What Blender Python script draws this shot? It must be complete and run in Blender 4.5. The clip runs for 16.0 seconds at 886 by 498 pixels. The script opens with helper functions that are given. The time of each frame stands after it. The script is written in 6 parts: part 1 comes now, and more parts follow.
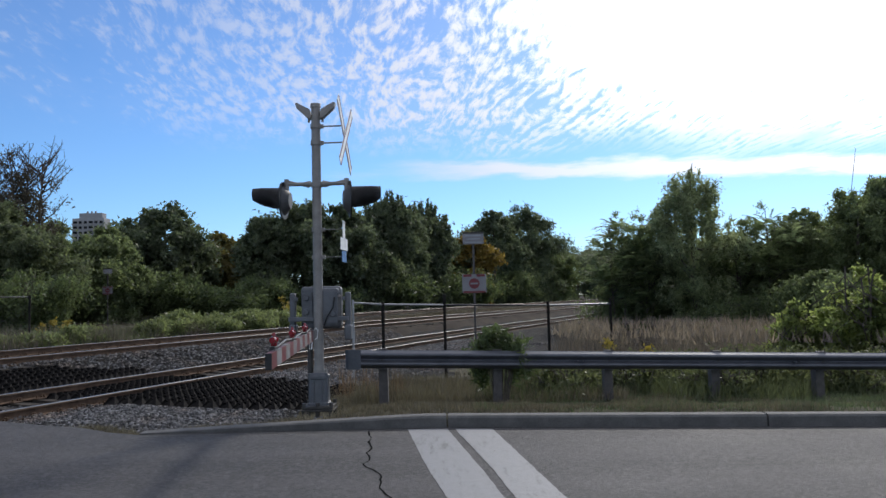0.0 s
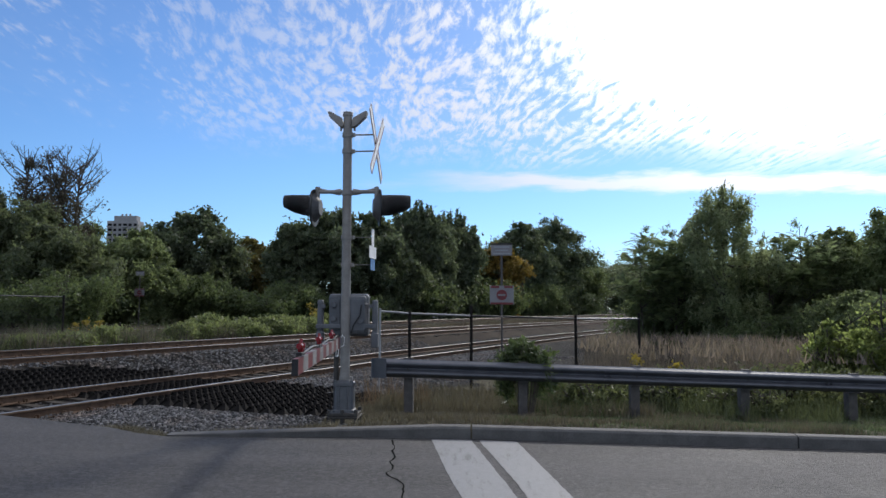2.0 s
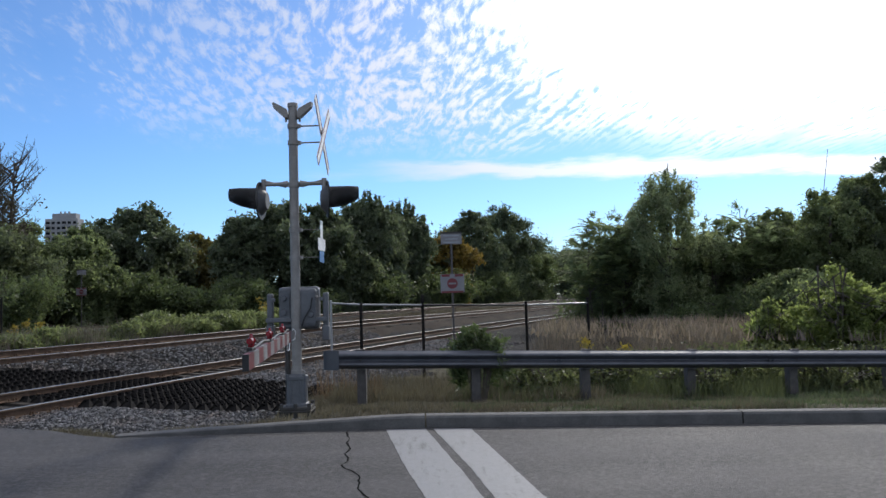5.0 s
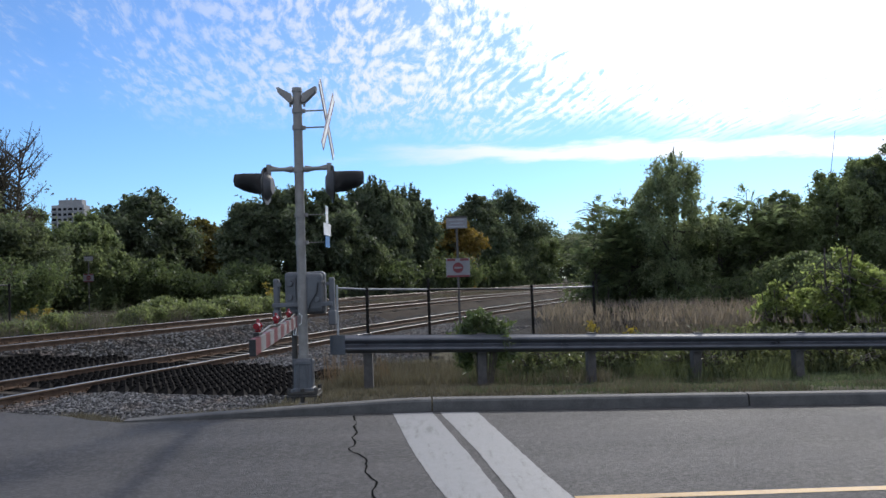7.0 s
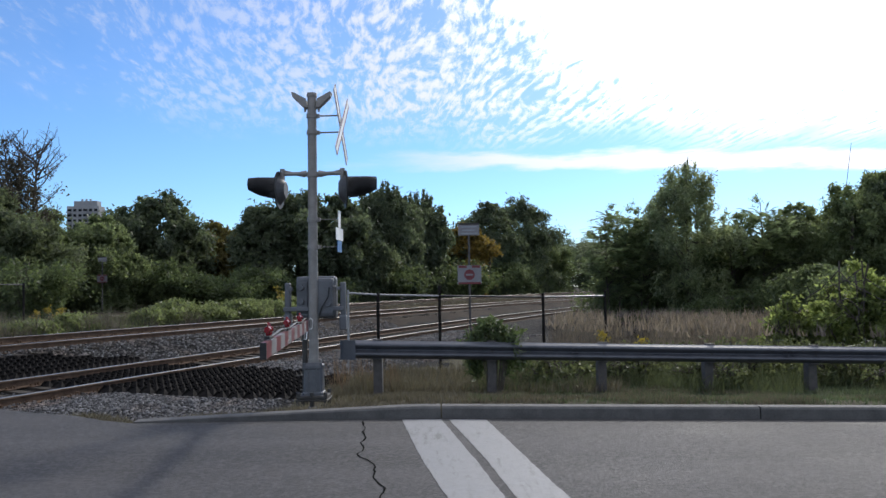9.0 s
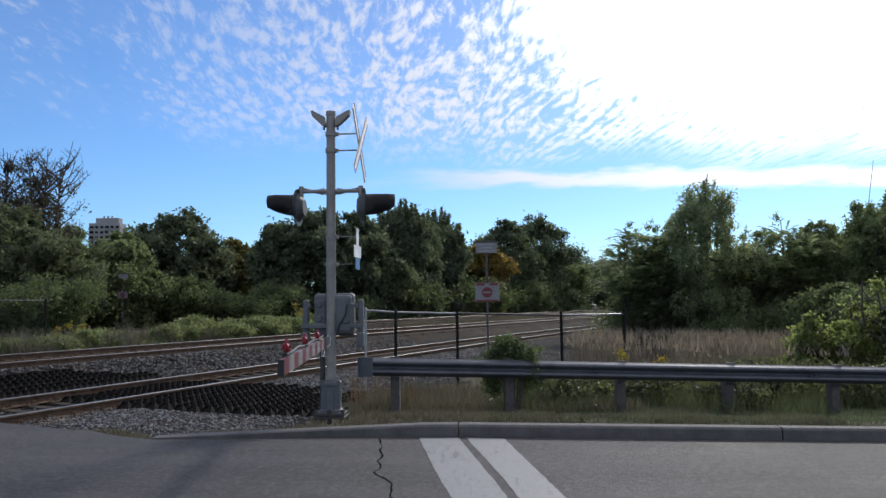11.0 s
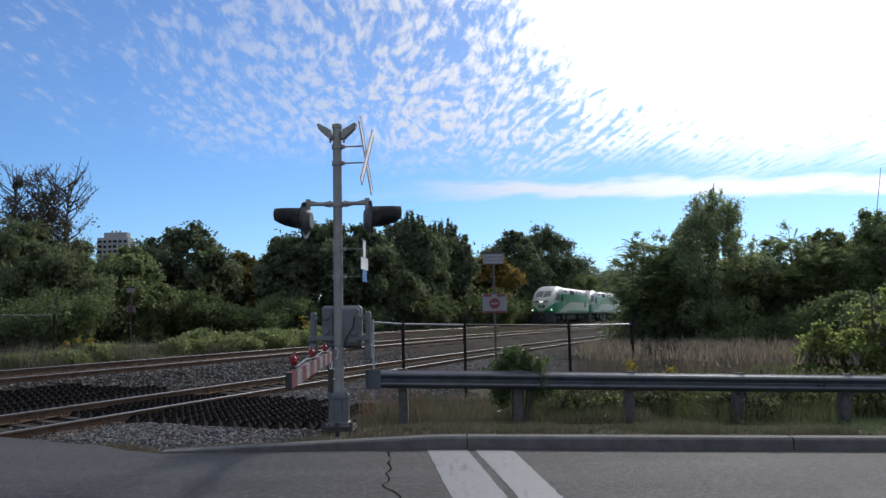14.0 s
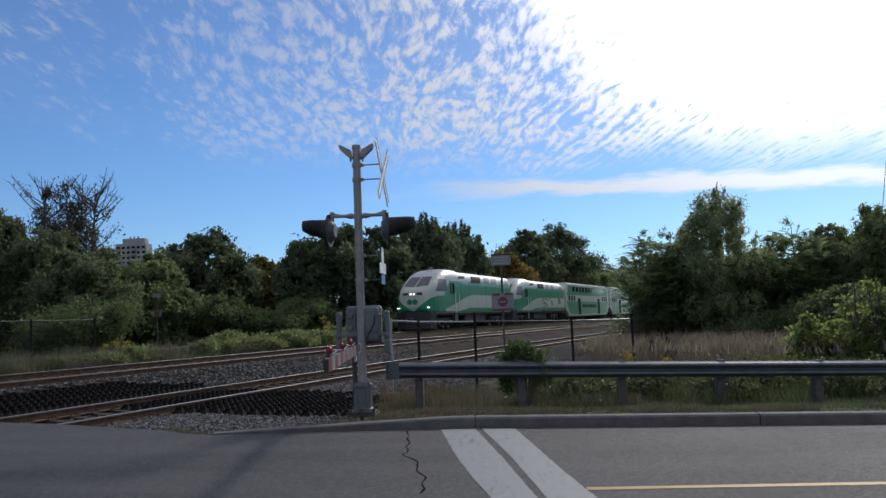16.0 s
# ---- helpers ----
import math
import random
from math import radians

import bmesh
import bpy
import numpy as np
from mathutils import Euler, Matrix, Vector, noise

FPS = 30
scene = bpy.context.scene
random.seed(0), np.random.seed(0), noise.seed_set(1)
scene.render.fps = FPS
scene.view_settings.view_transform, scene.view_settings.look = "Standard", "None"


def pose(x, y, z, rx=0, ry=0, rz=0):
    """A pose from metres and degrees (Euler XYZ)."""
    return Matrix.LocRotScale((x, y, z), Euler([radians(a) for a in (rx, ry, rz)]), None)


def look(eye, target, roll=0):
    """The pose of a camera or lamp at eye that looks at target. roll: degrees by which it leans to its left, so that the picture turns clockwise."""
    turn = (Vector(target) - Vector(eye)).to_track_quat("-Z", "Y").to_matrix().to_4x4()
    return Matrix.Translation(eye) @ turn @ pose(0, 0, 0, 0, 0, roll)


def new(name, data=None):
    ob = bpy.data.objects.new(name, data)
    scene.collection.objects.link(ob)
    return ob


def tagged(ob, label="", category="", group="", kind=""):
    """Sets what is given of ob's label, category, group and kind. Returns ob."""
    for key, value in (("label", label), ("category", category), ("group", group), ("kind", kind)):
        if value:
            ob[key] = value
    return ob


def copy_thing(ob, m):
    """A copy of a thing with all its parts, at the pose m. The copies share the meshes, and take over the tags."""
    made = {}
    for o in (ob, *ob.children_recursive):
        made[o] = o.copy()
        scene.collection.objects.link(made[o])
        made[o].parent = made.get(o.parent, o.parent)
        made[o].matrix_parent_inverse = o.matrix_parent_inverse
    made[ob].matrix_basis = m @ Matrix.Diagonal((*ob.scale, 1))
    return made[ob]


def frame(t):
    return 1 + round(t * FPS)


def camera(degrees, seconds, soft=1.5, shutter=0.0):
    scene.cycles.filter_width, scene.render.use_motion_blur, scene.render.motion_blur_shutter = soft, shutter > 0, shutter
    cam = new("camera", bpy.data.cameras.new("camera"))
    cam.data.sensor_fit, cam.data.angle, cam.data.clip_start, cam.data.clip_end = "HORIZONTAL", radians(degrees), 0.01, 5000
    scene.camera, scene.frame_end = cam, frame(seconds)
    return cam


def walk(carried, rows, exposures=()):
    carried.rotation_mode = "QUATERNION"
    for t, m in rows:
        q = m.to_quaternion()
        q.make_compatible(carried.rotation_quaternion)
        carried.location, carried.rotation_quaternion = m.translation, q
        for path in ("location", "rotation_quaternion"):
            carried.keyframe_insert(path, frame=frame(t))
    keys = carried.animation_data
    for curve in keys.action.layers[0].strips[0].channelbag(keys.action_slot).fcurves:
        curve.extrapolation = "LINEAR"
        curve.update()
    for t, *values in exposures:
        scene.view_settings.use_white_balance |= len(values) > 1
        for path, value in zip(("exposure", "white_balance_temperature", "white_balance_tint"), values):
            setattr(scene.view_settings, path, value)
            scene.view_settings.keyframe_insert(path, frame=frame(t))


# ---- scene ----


def view(x, y, z, yaw, pitch, lean):
    """The camera's pose: yaw to the left, pitch up, lean to the right."""
    return pose(x, y, z, 0, 0, yaw) @ pose(0, 0, 0, 90 + pitch) @ pose(0, 0, 0, 0, 0, -lean)


cam = camera(59.24, 16.0)
PATH = [
    (0.0, view(0.000, 0.000, 1.750, -0.00, 3.62, 1.40)),
    (0.5, view(0.000, 0.000, 1.750, 0.78, 3.74, 1.35)),
    (1.0, view(0.000, 0.000, 1.750, 1.55, 3.91, 0.84)),
    (1.5, view(0.000, 0.000, 1.750, 1.91, 4.19, 0.40)),
    (2.0, view(0.000, 0.000, 1.750, 2.08, 4.40, -0.14)),
    (2.5, view(0.000, 0.000, 1.750, 1.79, 4.48, 0.31)),
    (3.0, view(0.000, 0.000, 1.750, 0.00, 4.56, 0.49)),
    (3.5, view(0.000, 0.000, 1.750, -1.24, 4.52, 0.58)),
    (4.0, view(0.000, 0.000, 1.750, -1.77, 4.30, 1.18)),
    (6.5, view(0.000, 0.000, 1.750, -1.24, 2.56, 2.05)),
    (7.0, view(0.000, 0.000, 1.750, -1.17, 2.44, 1.91)),
    (7.5, view(0.000, 0.000, 1.750, -1.07, 2.49, 1.64)),
    (8.0, view(0.000, 0.000, 1.750, -0.81, 2.57, 1.57)),
    (8.5, view(0.000, 0.000, 1.750, -0.60, 2.67, 1.39)),
    (9.0, view(0.000, 0.000, 1.750, -0.32, 2.95, 0.94)),
    (11.5, view(0.000, 0.000, 1.750, 1.23, 4.49, 0.88)),
    (12.0, view(0.000, 0.000, 1.750, 1.45, 4.65, 1.04)),
    (12.5, view(0.000, 0.000, 1.750, 1.57, 4.76, 1.08)),
    (13.0, view(0.000, 0.000, 1.750, 1.57, 4.89, 0.90)),
    (13.5, view(0.000, 0.000, 1.750, 1.54, 5.01, 0.98)),
    (14.0, view(0.000, 0.000, 1.750, 1.46, 5.11, 1.16)),
    (14.5, view(0.000, 0.000, 1.750, 1.38, 5.24, 1.18)),
    (15.0, view(0.000, 0.000, 1.750, 1.33, 5.30, 1.17)),
    (15.2, view(0.000, 0.000, 1.750, 1.33, 5.30, 1.17)),
    (15.5, view(0.050, -1.550, 1.700, 1.42, 5.11, 1.48)),
    (15.6, view(0.060, -1.570, 1.700, 1.60, 5.11, 1.60)),
    (16.0, view(0.150, -1.600, 1.700, 2.56, 5.12, 2.14)),
]
walk(cam, PATH, [(t, stops, 6320, 10) for t, stops in ((0.0, 0.0), (4.0, 0.0), (6.5, 0.2), (9.0, 0.18), (11.5, -0.02), (15.0, -0.15), (15.5, -0.26), (16.0, -0.32))])

# ---- world and sun ----
SUN_AZ, SUN_EL = 27.0, 30.0   # degrees: to the right of +y, above the horizon
sun_dir = Vector((math.sin(radians(SUN_AZ)) * math.cos(radians(SUN_EL)), math.cos(radians(SUN_AZ)) * math.cos(radians(SUN_EL)), math.sin(radians(SUN_EL))))


class Nodes:
    """Small helper to chain shader nodes."""

    def __init__(self, tree):
        self.t = tree

    def add(self, kind):
        return self.t.nodes.new(kind)

    def put(self, socket, v):
        if isinstance(v, bpy.types.NodeSocket):
            self.t.links.new(v, socket)
        elif isinstance(v, (tuple, list)) and len(v) == 3 and len(socket.default_value) == 4:
            socket.default_value = (*v, 1)
        else:
            socket.default_value = v

    def math(self, op, a, b=0.0, c=0.0, clamp=False):
        n = self.add("ShaderNodeMath")
        n.operation, n.use_clamp = op, clamp
        for i, v in enumerate((a, b, c)):
            self.put(n.inputs[i], v)
        return n.outputs[0]

    def vmath(self, op, a, b=(0, 0, 0)):
        n = self.add("ShaderNodeVectorMath")
        n.operation = op
        self.put(n.inputs[0], a), self.put(n.inputs[1], b)
        return n.outputs[1] if op in ("DOT_PRODUCT", "LENGTH") else n.outputs[0]

    def mix(self, f, a, b):
        n = self.add("ShaderNodeMix")
        n.data_type = "RGBA"
        self.put(n.inputs[0], f), self.put(n.inputs[6], a), self.put(n.inputs[7], b)
        return n.outputs[2]

    def noise(self, vec, scale, detail=4.0, rough=0.55):
        n = self.add("ShaderNodeTexNoise")
        self.put(n.inputs["Vector"], vec)
        n.inputs["Scale"].default_value, n.inputs["Detail"].default_value, n.inputs["Roughness"].default_value = scale, detail, rough
        return n.outputs["Fac"]

    def ramp(self, v, lo, hi):
        n = self.add("ShaderNodeMapRange")
        n.interpolation_type = "SMOOTHSTEP"
        self.put(n.inputs[0], v)
        n.inputs[1].default_value, n.inputs[2].default_value = lo, hi
        return n.outputs[0]

    def comb(self, x, y, z):
        n = self.add("ShaderNodeCombineXYZ")
        for i, v in enumerate((x, y, z)):
            self.put(n.inputs[i], v)
        return n.outputs[0]

    def split(self, v):
        n = self.add("ShaderNodeSeparateXYZ")
        self.put(n.inputs[0], v)
        return n.outputs


def make_world():
    w = bpy.data.worlds.new("sky")
    w.use_nodes = True
    scene.world = w
    w.node_tree.nodes.clear()
    n = Nodes(w.node_tree)
    sky = n.add("ShaderNodeTexSky")
    sky.sky_type, sky.sun_disc, sky.sun_elevation, sky.sun_rotation = "NISHITA", False, radians(SUN_EL), radians(SUN_AZ)
    sky.air_density, sky.dust_density, sky.ozone_density = 1.0, 0.15, 3.0
    d = n.vmath("NORMALIZE", n.add("ShaderNodeTexCoord").outputs["Generated"])
    x, y, z = n.split(d)
    up = n.math("MAXIMUM", z, 0.03)
    # a cloud sheet high over the ground: the way through it, in units of its height
    u, v = n.math("DIVIDE", x, n.math("ADD", up, 0.10)), n.math("DIVIDE", y, n.math("ADD", up, 0.10))
    u = n.math("ADD", u, n.math("MULTIPLY", v, 0.10))
    flat = n.comb(u, n.math("MULTIPLY", v, 0.42), 0.0)
    soft = n.add("ShaderNodeTexNoise")
    n.put(soft.inputs["Vector"], flat)
    soft.inputs["Scale"].default_value, soft.inputs["Detail"].default_value = 2.6, 3.0
    bent = n.vmath("ADD", flat, n.vmath("MULTIPLY", n.vmath("SUBTRACT", soft.outputs["Color"], (0.5, 0.5, 0.5)), (0.22, 0.16, 0.0)))
    glow = n.vmath("DOT_PRODUCT", d, tuple(sun_dir))
    near_sun = n.ramp(glow, 0.905, 0.992)
    # small cloudlets in rows, thicker towards the sun, thin away from it
    cells = n.add("ShaderNodeTexVoronoi")
    cells.feature = "SMOOTH_F1"
    n.put(cells.inputs["Vector"], bent)
    cells.inputs["Scale"].default_value, cells.inputs["Smoothness"].default_value, cells.inputs["Randomness"].default_value = 23.0, 0.6, 1.0
    fib = n.math("SUBTRACT", n.noise(n.vmath("MULTIPLY", bent, (1.25, 0.8, 1.0)), 44.0, 7.0, 0.64), 0.5)
    # ripples across the lower rows, leaning with the wind
    bu, bv, _ = n.split(bent)
    wave = n.math("SINE", n.math("ADD", n.math("ADD", n.math("MULTIPLY", bu, 140.0), n.math("MULTIPLY", bv, 45.0)), n.math("MULTIPLY", fib, 4.0)))
    wave = n.math("MULTIPLY", n.math("MULTIPLY", wave, n.ramp(x, 0.0, 0.16)), n.ramp(z, 0.33, 0.22))
    patch = n.noise(flat, 2.2, 4.0, 0.6)
    cover = n.ramp(n.math("ADD", patch, n.math("MULTIPLY", n.ramp(glow, 0.52, 0.90), 0.50)), 0.34, 0.88)
    shape = n.math("ADD", n.math("SUBTRACT", 0.50, n.math("MULTIPLY", cells.outputs["Distance"], 0.75)), n.math("MULTIPLY", fib, 1.5))
    shape = n.math("ADD", shape, n.math("MULTIPLY", wave, 0.17))
    shape = n.math("ADD", shape, n.math("ADD", n.math("MULTIPLY", near_sun, 0.85), n.math("MULTIPLY", n.math("SUBTRACT", cover, 0.5), 0.45)))
    puffs = n.ramp(shape, 0.14, 0.66)
    high = n.ramp(n.math("ADD", n.math("ADD", z, n.math("ADD", n.math("MULTIPLY", n.math("MULTIPLY", x, x), 0.12), n.math("MULTIPLY", n.math("MINIMUM", x, 0.0), 0.10))), n.math("MULTIPLY", n.math("SUBTRACT", patch, 0.5), 0.10)), 0.165, 0.235)
    thin = n.math("ADD", 0.36, n.math("MULTIPLY", n.ramp(x, -0.35, 0.02), 0.64))
    puffs = n.math("MULTIPLY", n.math("MULTIPLY", n.math("MULTIPLY", n.math("ADD", 0.13, n.math("MULTIPLY", puffs, 0.87)), n.ramp(cover, 0.0, 0.75)), high), thin)
    # one long thin band low over the trees
    wisp = n.noise(n.vmath("MULTIPLY", d, (4.0, 4.0, 26.0)), 1.6, 5.0, 0.6)
    band_z = n.math("ADD", z, n.math("MULTIPLY", n.math("SUBTRACT", n.noise(n.vmath("MULTIPLY", d, (1.0, 1.0, 5.0)), 9.0, 5.0, 0.6), 0.5), 0.035))
    band = n.math("MULTIPLY", n.ramp(n.math("ABSOLUTE", n.math("SUBTRACT", n.math("ADD", band_z, n.math("MULTIPLY", n.math("MULTIPLY", x, x), 0.10)), 0.163)), 0.015, 0.004), n.ramp(n.math("ADD", x, n.math("MULTIPLY", wisp, 0.35)), 0.02, 0.32))
    # overhead and behind, out of view: a bright veil added to fill in light
    fill_veil = n.math("MULTIPLY", n.math("MAXIMUM", n.ramp(z, 0.42, 0.85), n.ramp(y, 0.15, -0.7)), n.math("ADD", 0.35, n.math("MULTIPLY", patch, 0.7)))
    fill_veil = n.math("MULTIPLY", fill_veil, n.ramp(z, 0.02, 0.25))
    cloud = n.math("MAXIMUM", n.math("MAXIMUM", puffs, fill_veil), n.math("MULTIPLY", band, 0.95), clamp=True)
    glare = n.math("POWER", n.math("MAXIMUM", glow, 0.0), 26.0)
    base = n.vmath("MULTIPLY", sky.outputs[0], (SKY_GAIN * 0.70, SKY_GAIN * 0.92, SKY_GAIN * 1.20))
    light = n.math("ADD", 0.80, n.math("MULTIPLY", glare, 3.2))
    # the added veil shines brighter still, to lift shaded sides
    light = n.math("MULTIPLY", light, n.math("ADD", 1.0, n.math("MULTIPLY", fill_veil, 0.55)))
    white = n.vmath("MULTIPLY", n.comb(light, light, light), (1.0, 1.0, 1.05))
    tone = n.mix(n.math("MULTIPLY", cloud, 0.9), base, white)
    glow_add = n.math("MULTIPLY", n.math("POWER", n.math("MAXIMUM", glow, 0.0), 48.0), 1.0)
    tone = n.vmath("ADD", tone, n.comb(glow_add, glow_add, glow_add))
    bg = n.add("ShaderNodeBackground")
    n.put(bg.inputs[0], tone)
    bg.inputs[1].default_value = 1.0
    out = n.add("ShaderNodeOutputWorld")
    w.node_tree.links.new(bg.outputs[0], out.inputs[0])


SKY_GAIN = 0.115
make_world()
sun_lamp = new("sun", bpy.data.lights.new("sun", "SUN"))
sun_lamp.data.energy, sun_lamp.data.angle, sun_lamp.data.color = 2.2, radians(5), (1.0, 0.93, 0.82)
sun_lamp.matrix_basis = look(sun_dir * 50, (0, 0, 0))


# ---- materials ----
def surface(name, dark, light, scale=6.0, rough=0.8, bump=0.25, metal=0.0, fine=60.0, blotch=0.6, spec=0.5):
    """Two colours mixed at two scales, with a fine relief."""
    m = bpy.data.materials.new(name)
    m.use_nodes = True
    n = Nodes(m.node_tree)
    b = m.node_tree.nodes["Principled BSDF"]
    co = n.add("ShaderNodeTexCoord").outputs["Object"]
    f = n.math("ADD", n.math("MULTIPLY", n.noise(co, scale, 5.0), blotch), n.math("MULTIPLY", n.noise(co, fine, 3.0), 1 - blotch))
    n.put(b.inputs["Base Color"], n.mix(n.ramp(f, 0.32, 0.68), dark, light))
    n.put(b.inputs["Roughness"], n.math("ADD", rough - 0.08, n.math("MULTIPLY", f, 0.16)))
    b.inputs["Metallic"].default_value, b.inputs["Specular IOR Level"].default_value = metal, spec
    if bump:
        bp = n.add("ShaderNodeBump")
        bp.inputs["Strength"].default_value, bp.inputs["Distance"].default_value = bump, 0.02
        n.put(bp.inputs["Height"], n.noise(co, fine, 4.0, 0.6))
        n.put(b.inputs["Normal"], bp.outputs[0])
    return m


def leafy(name, dark, light, glow=0.35):
    """Leaves: each its own tone, and light comes through them."""
    m = bpy.data.materials.new(name)
    m.use_nodes = True
    n = Nodes(m.node_tree)
    m.node_tree.nodes.clear()
    r = n.add("ShaderNodeNewGeometry").outputs["Random Per Island"]
    co = n.add("ShaderNodeTexCoord").outputs["Object"]
    f = n.math("ADD", n.math("MULTIPLY", r, 0.62), n.math("MULTIPLY", n.ramp(n.noise(co, 0.9, 4.0), 0.3, 0.7), 0.45), clamp=True)
    col = n.mix(f, tuple(0.62 * c for c in dark), tuple(1.22 * c for c in light))
    b = n.add("ShaderNodeBsdfPrincipled")
    n.put(b.inputs["Base Color"], col)
    b.inputs["Roughness"].default_value, b.inputs["Specular IOR Level"].default_value = 0.52, 0.28
    tr = n.add("ShaderNodeBsdfTranslucent")
    n.put(tr.inputs[0], n.vmath("MULTIPLY", col, (1.55, 1.62, 1.15)))
    mx = n.add("ShaderNodeMixShader")
    mx.inputs[0].default_value = glow
    m.node_tree.links.new(b.outputs[0], mx.inputs[1])
    m.node_tree.links.new(tr.outputs[0], mx.inputs[2])
    out = n.add("ShaderNodeOutputMaterial")
    m.node_tree.links.new(mx.outputs[0], out.inputs[0])
    return m


def stony(name, dark, light):
    """Loose stones, each of its own tone."""
    m = bpy.data.materials.new(name)
    m.use_nodes = True
    n = Nodes(m.node_tree)
    b = m.node_tree.nodes["Principled BSDF"]
    r = n.add("ShaderNodeNewGeometry").outputs["Random Per Island"]
    co = n.add("ShaderNodeTexCoord").outputs["Object"]
    f = n.math("MULTIPLY", n.math("POWER", r, 2.0), n.math("ADD", 0.6, n.math("MULTIPLY", n.noise(co, 40.0), 0.7)), clamp=True)
    rusty = n.vmath("MULTIPLY", n.mix(f, dark, light), (1.12, 0.90, 0.74))
    n.put(b.inputs["Base Color"], n.mix(n.ramp(n.noise(co, 0.8, 4.0), 0.46, 0.66), n.mix(f, dark, light), rusty))
    b.inputs["Roughness"].default_value = 0.7
    return m


def gravelly(name, dark, light, scale=24.0):
    """Crushed stone: cells of differing tone with dark gaps and a rough relief."""
    m = bpy.data.materials.new(name)
    m.use_nodes = True
    n = Nodes(m.node_tree)
    b = m.node_tree.nodes["Principled BSDF"]
    co = n.add("ShaderNodeTexCoord").outputs["Object"]
    v = n.add("ShaderNodeTexVoronoi")
    n.put(v.inputs["Vector"], co)
    v.inputs["Scale"].default_value = scale
    tone = n.math("POWER", n.split(v.outputs["Color"])[0], 2.2)
    gap = n.ramp(v.outputs["Distance"], 0.62, 0.30)
    stain = n.math("ADD", 0.45, n.noise(co, 0.8, 4.0))
    f = n.math("MULTIPLY", n.math("MULTIPLY", tone, gap), stain, clamp=True)
    n.put(b.inputs["Base Color"], n.mix(f, dark, light))
    b.inputs["Roughness"].default_value, b.inputs["Specular IOR Level"].default_value = 0.9, 0.12
    bp = n.add("ShaderNodeBump")
    bp.inputs["Strength"].default_value, bp.inputs["Distance"].default_value = 1.0, 0.03
    n.put(bp.inputs["Height"], n.math("MULTIPLY", v.outputs["Distance"], -1.0))
    n.put(b.inputs["Normal"], bp.outputs[0])
    return m


def tarmac():
    """Worn asphalt: grains of pale stone in dark binder, broad patches and drawn-out wheel tracks."""
    m = bpy.data.materials.new("asphalt")
    m.use_nodes = True
    n = Nodes(m.node_tree)
    b = m.node_tree.nodes["Principled BSDF"]
    co = n.add("ShaderNodeTexCoord").outputs["Object"]
    v = n.add("ShaderNodeTexVoronoi")
    n.put(v.inputs["Vector"], co)
    v.inputs["Scale"].default_value = 34.0
    grain = n.math("POWER", n.split(v.outputs["Color"])[0], 3.0)
    fine = n.noise(co, 120.0, 3.0, 0.7)
    tracks = n.noise(n.vmath("MULTIPLY", co, (0.12, 0.8, 1.0)), 1.3, 4.0, 0.55)
    patches = n.noise(co, 0.5, 5.0, 0.6)
    f = n.math("ADD", n.math("MULTIPLY", grain, 0.40), n.math("MULTIPLY", fine, 0.35))
    f = n.math("ADD", f, n.math("MULTIPLY", n.math("ADD", tracks, patches), 0.50))
    n.put(b.inputs["Base Color"], n.mix(n.ramp(f, 0.42, 1.08), (0.0240, 0.0230, 0.0232), (0.076, 0.0720, 0.0722)))
    n.put(b.inputs["Roughness"], n.math("ADD", 0.62, n.math("MULTIPLY", patches, 0.3)))
    b.inputs["Specular IOR Level"].default_value = 0.3
    bp = n.add("ShaderNodeBump")
    bp.inputs["Strength"].default_value, bp.inputs["Distance"].default_value = 0.7, 0.012
    n.put(bp.inputs["Height"], n.math("ADD", n.math("MULTIPLY", v.outputs["Distance"], -0.6), fine))
    n.put(b.inputs["Normal"], bp.outputs[0])
    return m


def worn_paint(name, colour):
    """Road paint worn through to the asphalt, in streaks along the traffic and in specks."""
    m = bpy.data.materials.new(name)
    m.use_nodes = True
    n = Nodes(m.node_tree)
    b = m.node_tree.nodes["Principled BSDF"]
    co = n.add("ShaderNodeTexCoord").outputs["Object"]
    streak = n.noise(n.vmath("MULTIPLY", co, (9.0, 1.3, 1.0)), 1.6, 5.0, 0.65)
    speck = n.noise(co, 45.0, 4.0, 0.7)
    broad = n.noise(co, 0.9, 3.0)
    f = n.math("ADD", n.math("MULTIPLY", streak, 0.5), n.math("ADD", n.math("MULTIPLY", speck, 0.35), n.math("MULTIPLY", broad, 0.25)))
    dirt = n.mix(n.noise(co, 12.0, 5.0), tuple(0.7 * c for c in colour), colour)
    n.put(b.inputs["Base Color"], n.mix(n.ramp(f, 0.36, 0.54), (0.06, 0.059, 0.057), dirt))
    b.inputs["Roughness"].default_value = 0.65
    bp = n.add("ShaderNodeBump")
    bp.inputs["Strength"].default_value, bp.inputs["Distance"].default_value = 0.5, 0.01
    n.put(bp.inputs["Height"], speck)
    n.put(b.inputs["Normal"], bp.outputs[0])
    return m


def glowing(name, colour, strength):
    m = bpy.data.materials.new(name)
    m.use_nodes = True
    b = m.node_tree.nodes["Principled BSDF"]
    b.inputs["Base Color"].default_value = b.inputs["Emission Color"].default_value = (*colour, 1)
    b.inputs["Emission Strength"].default_value = strength
    return m


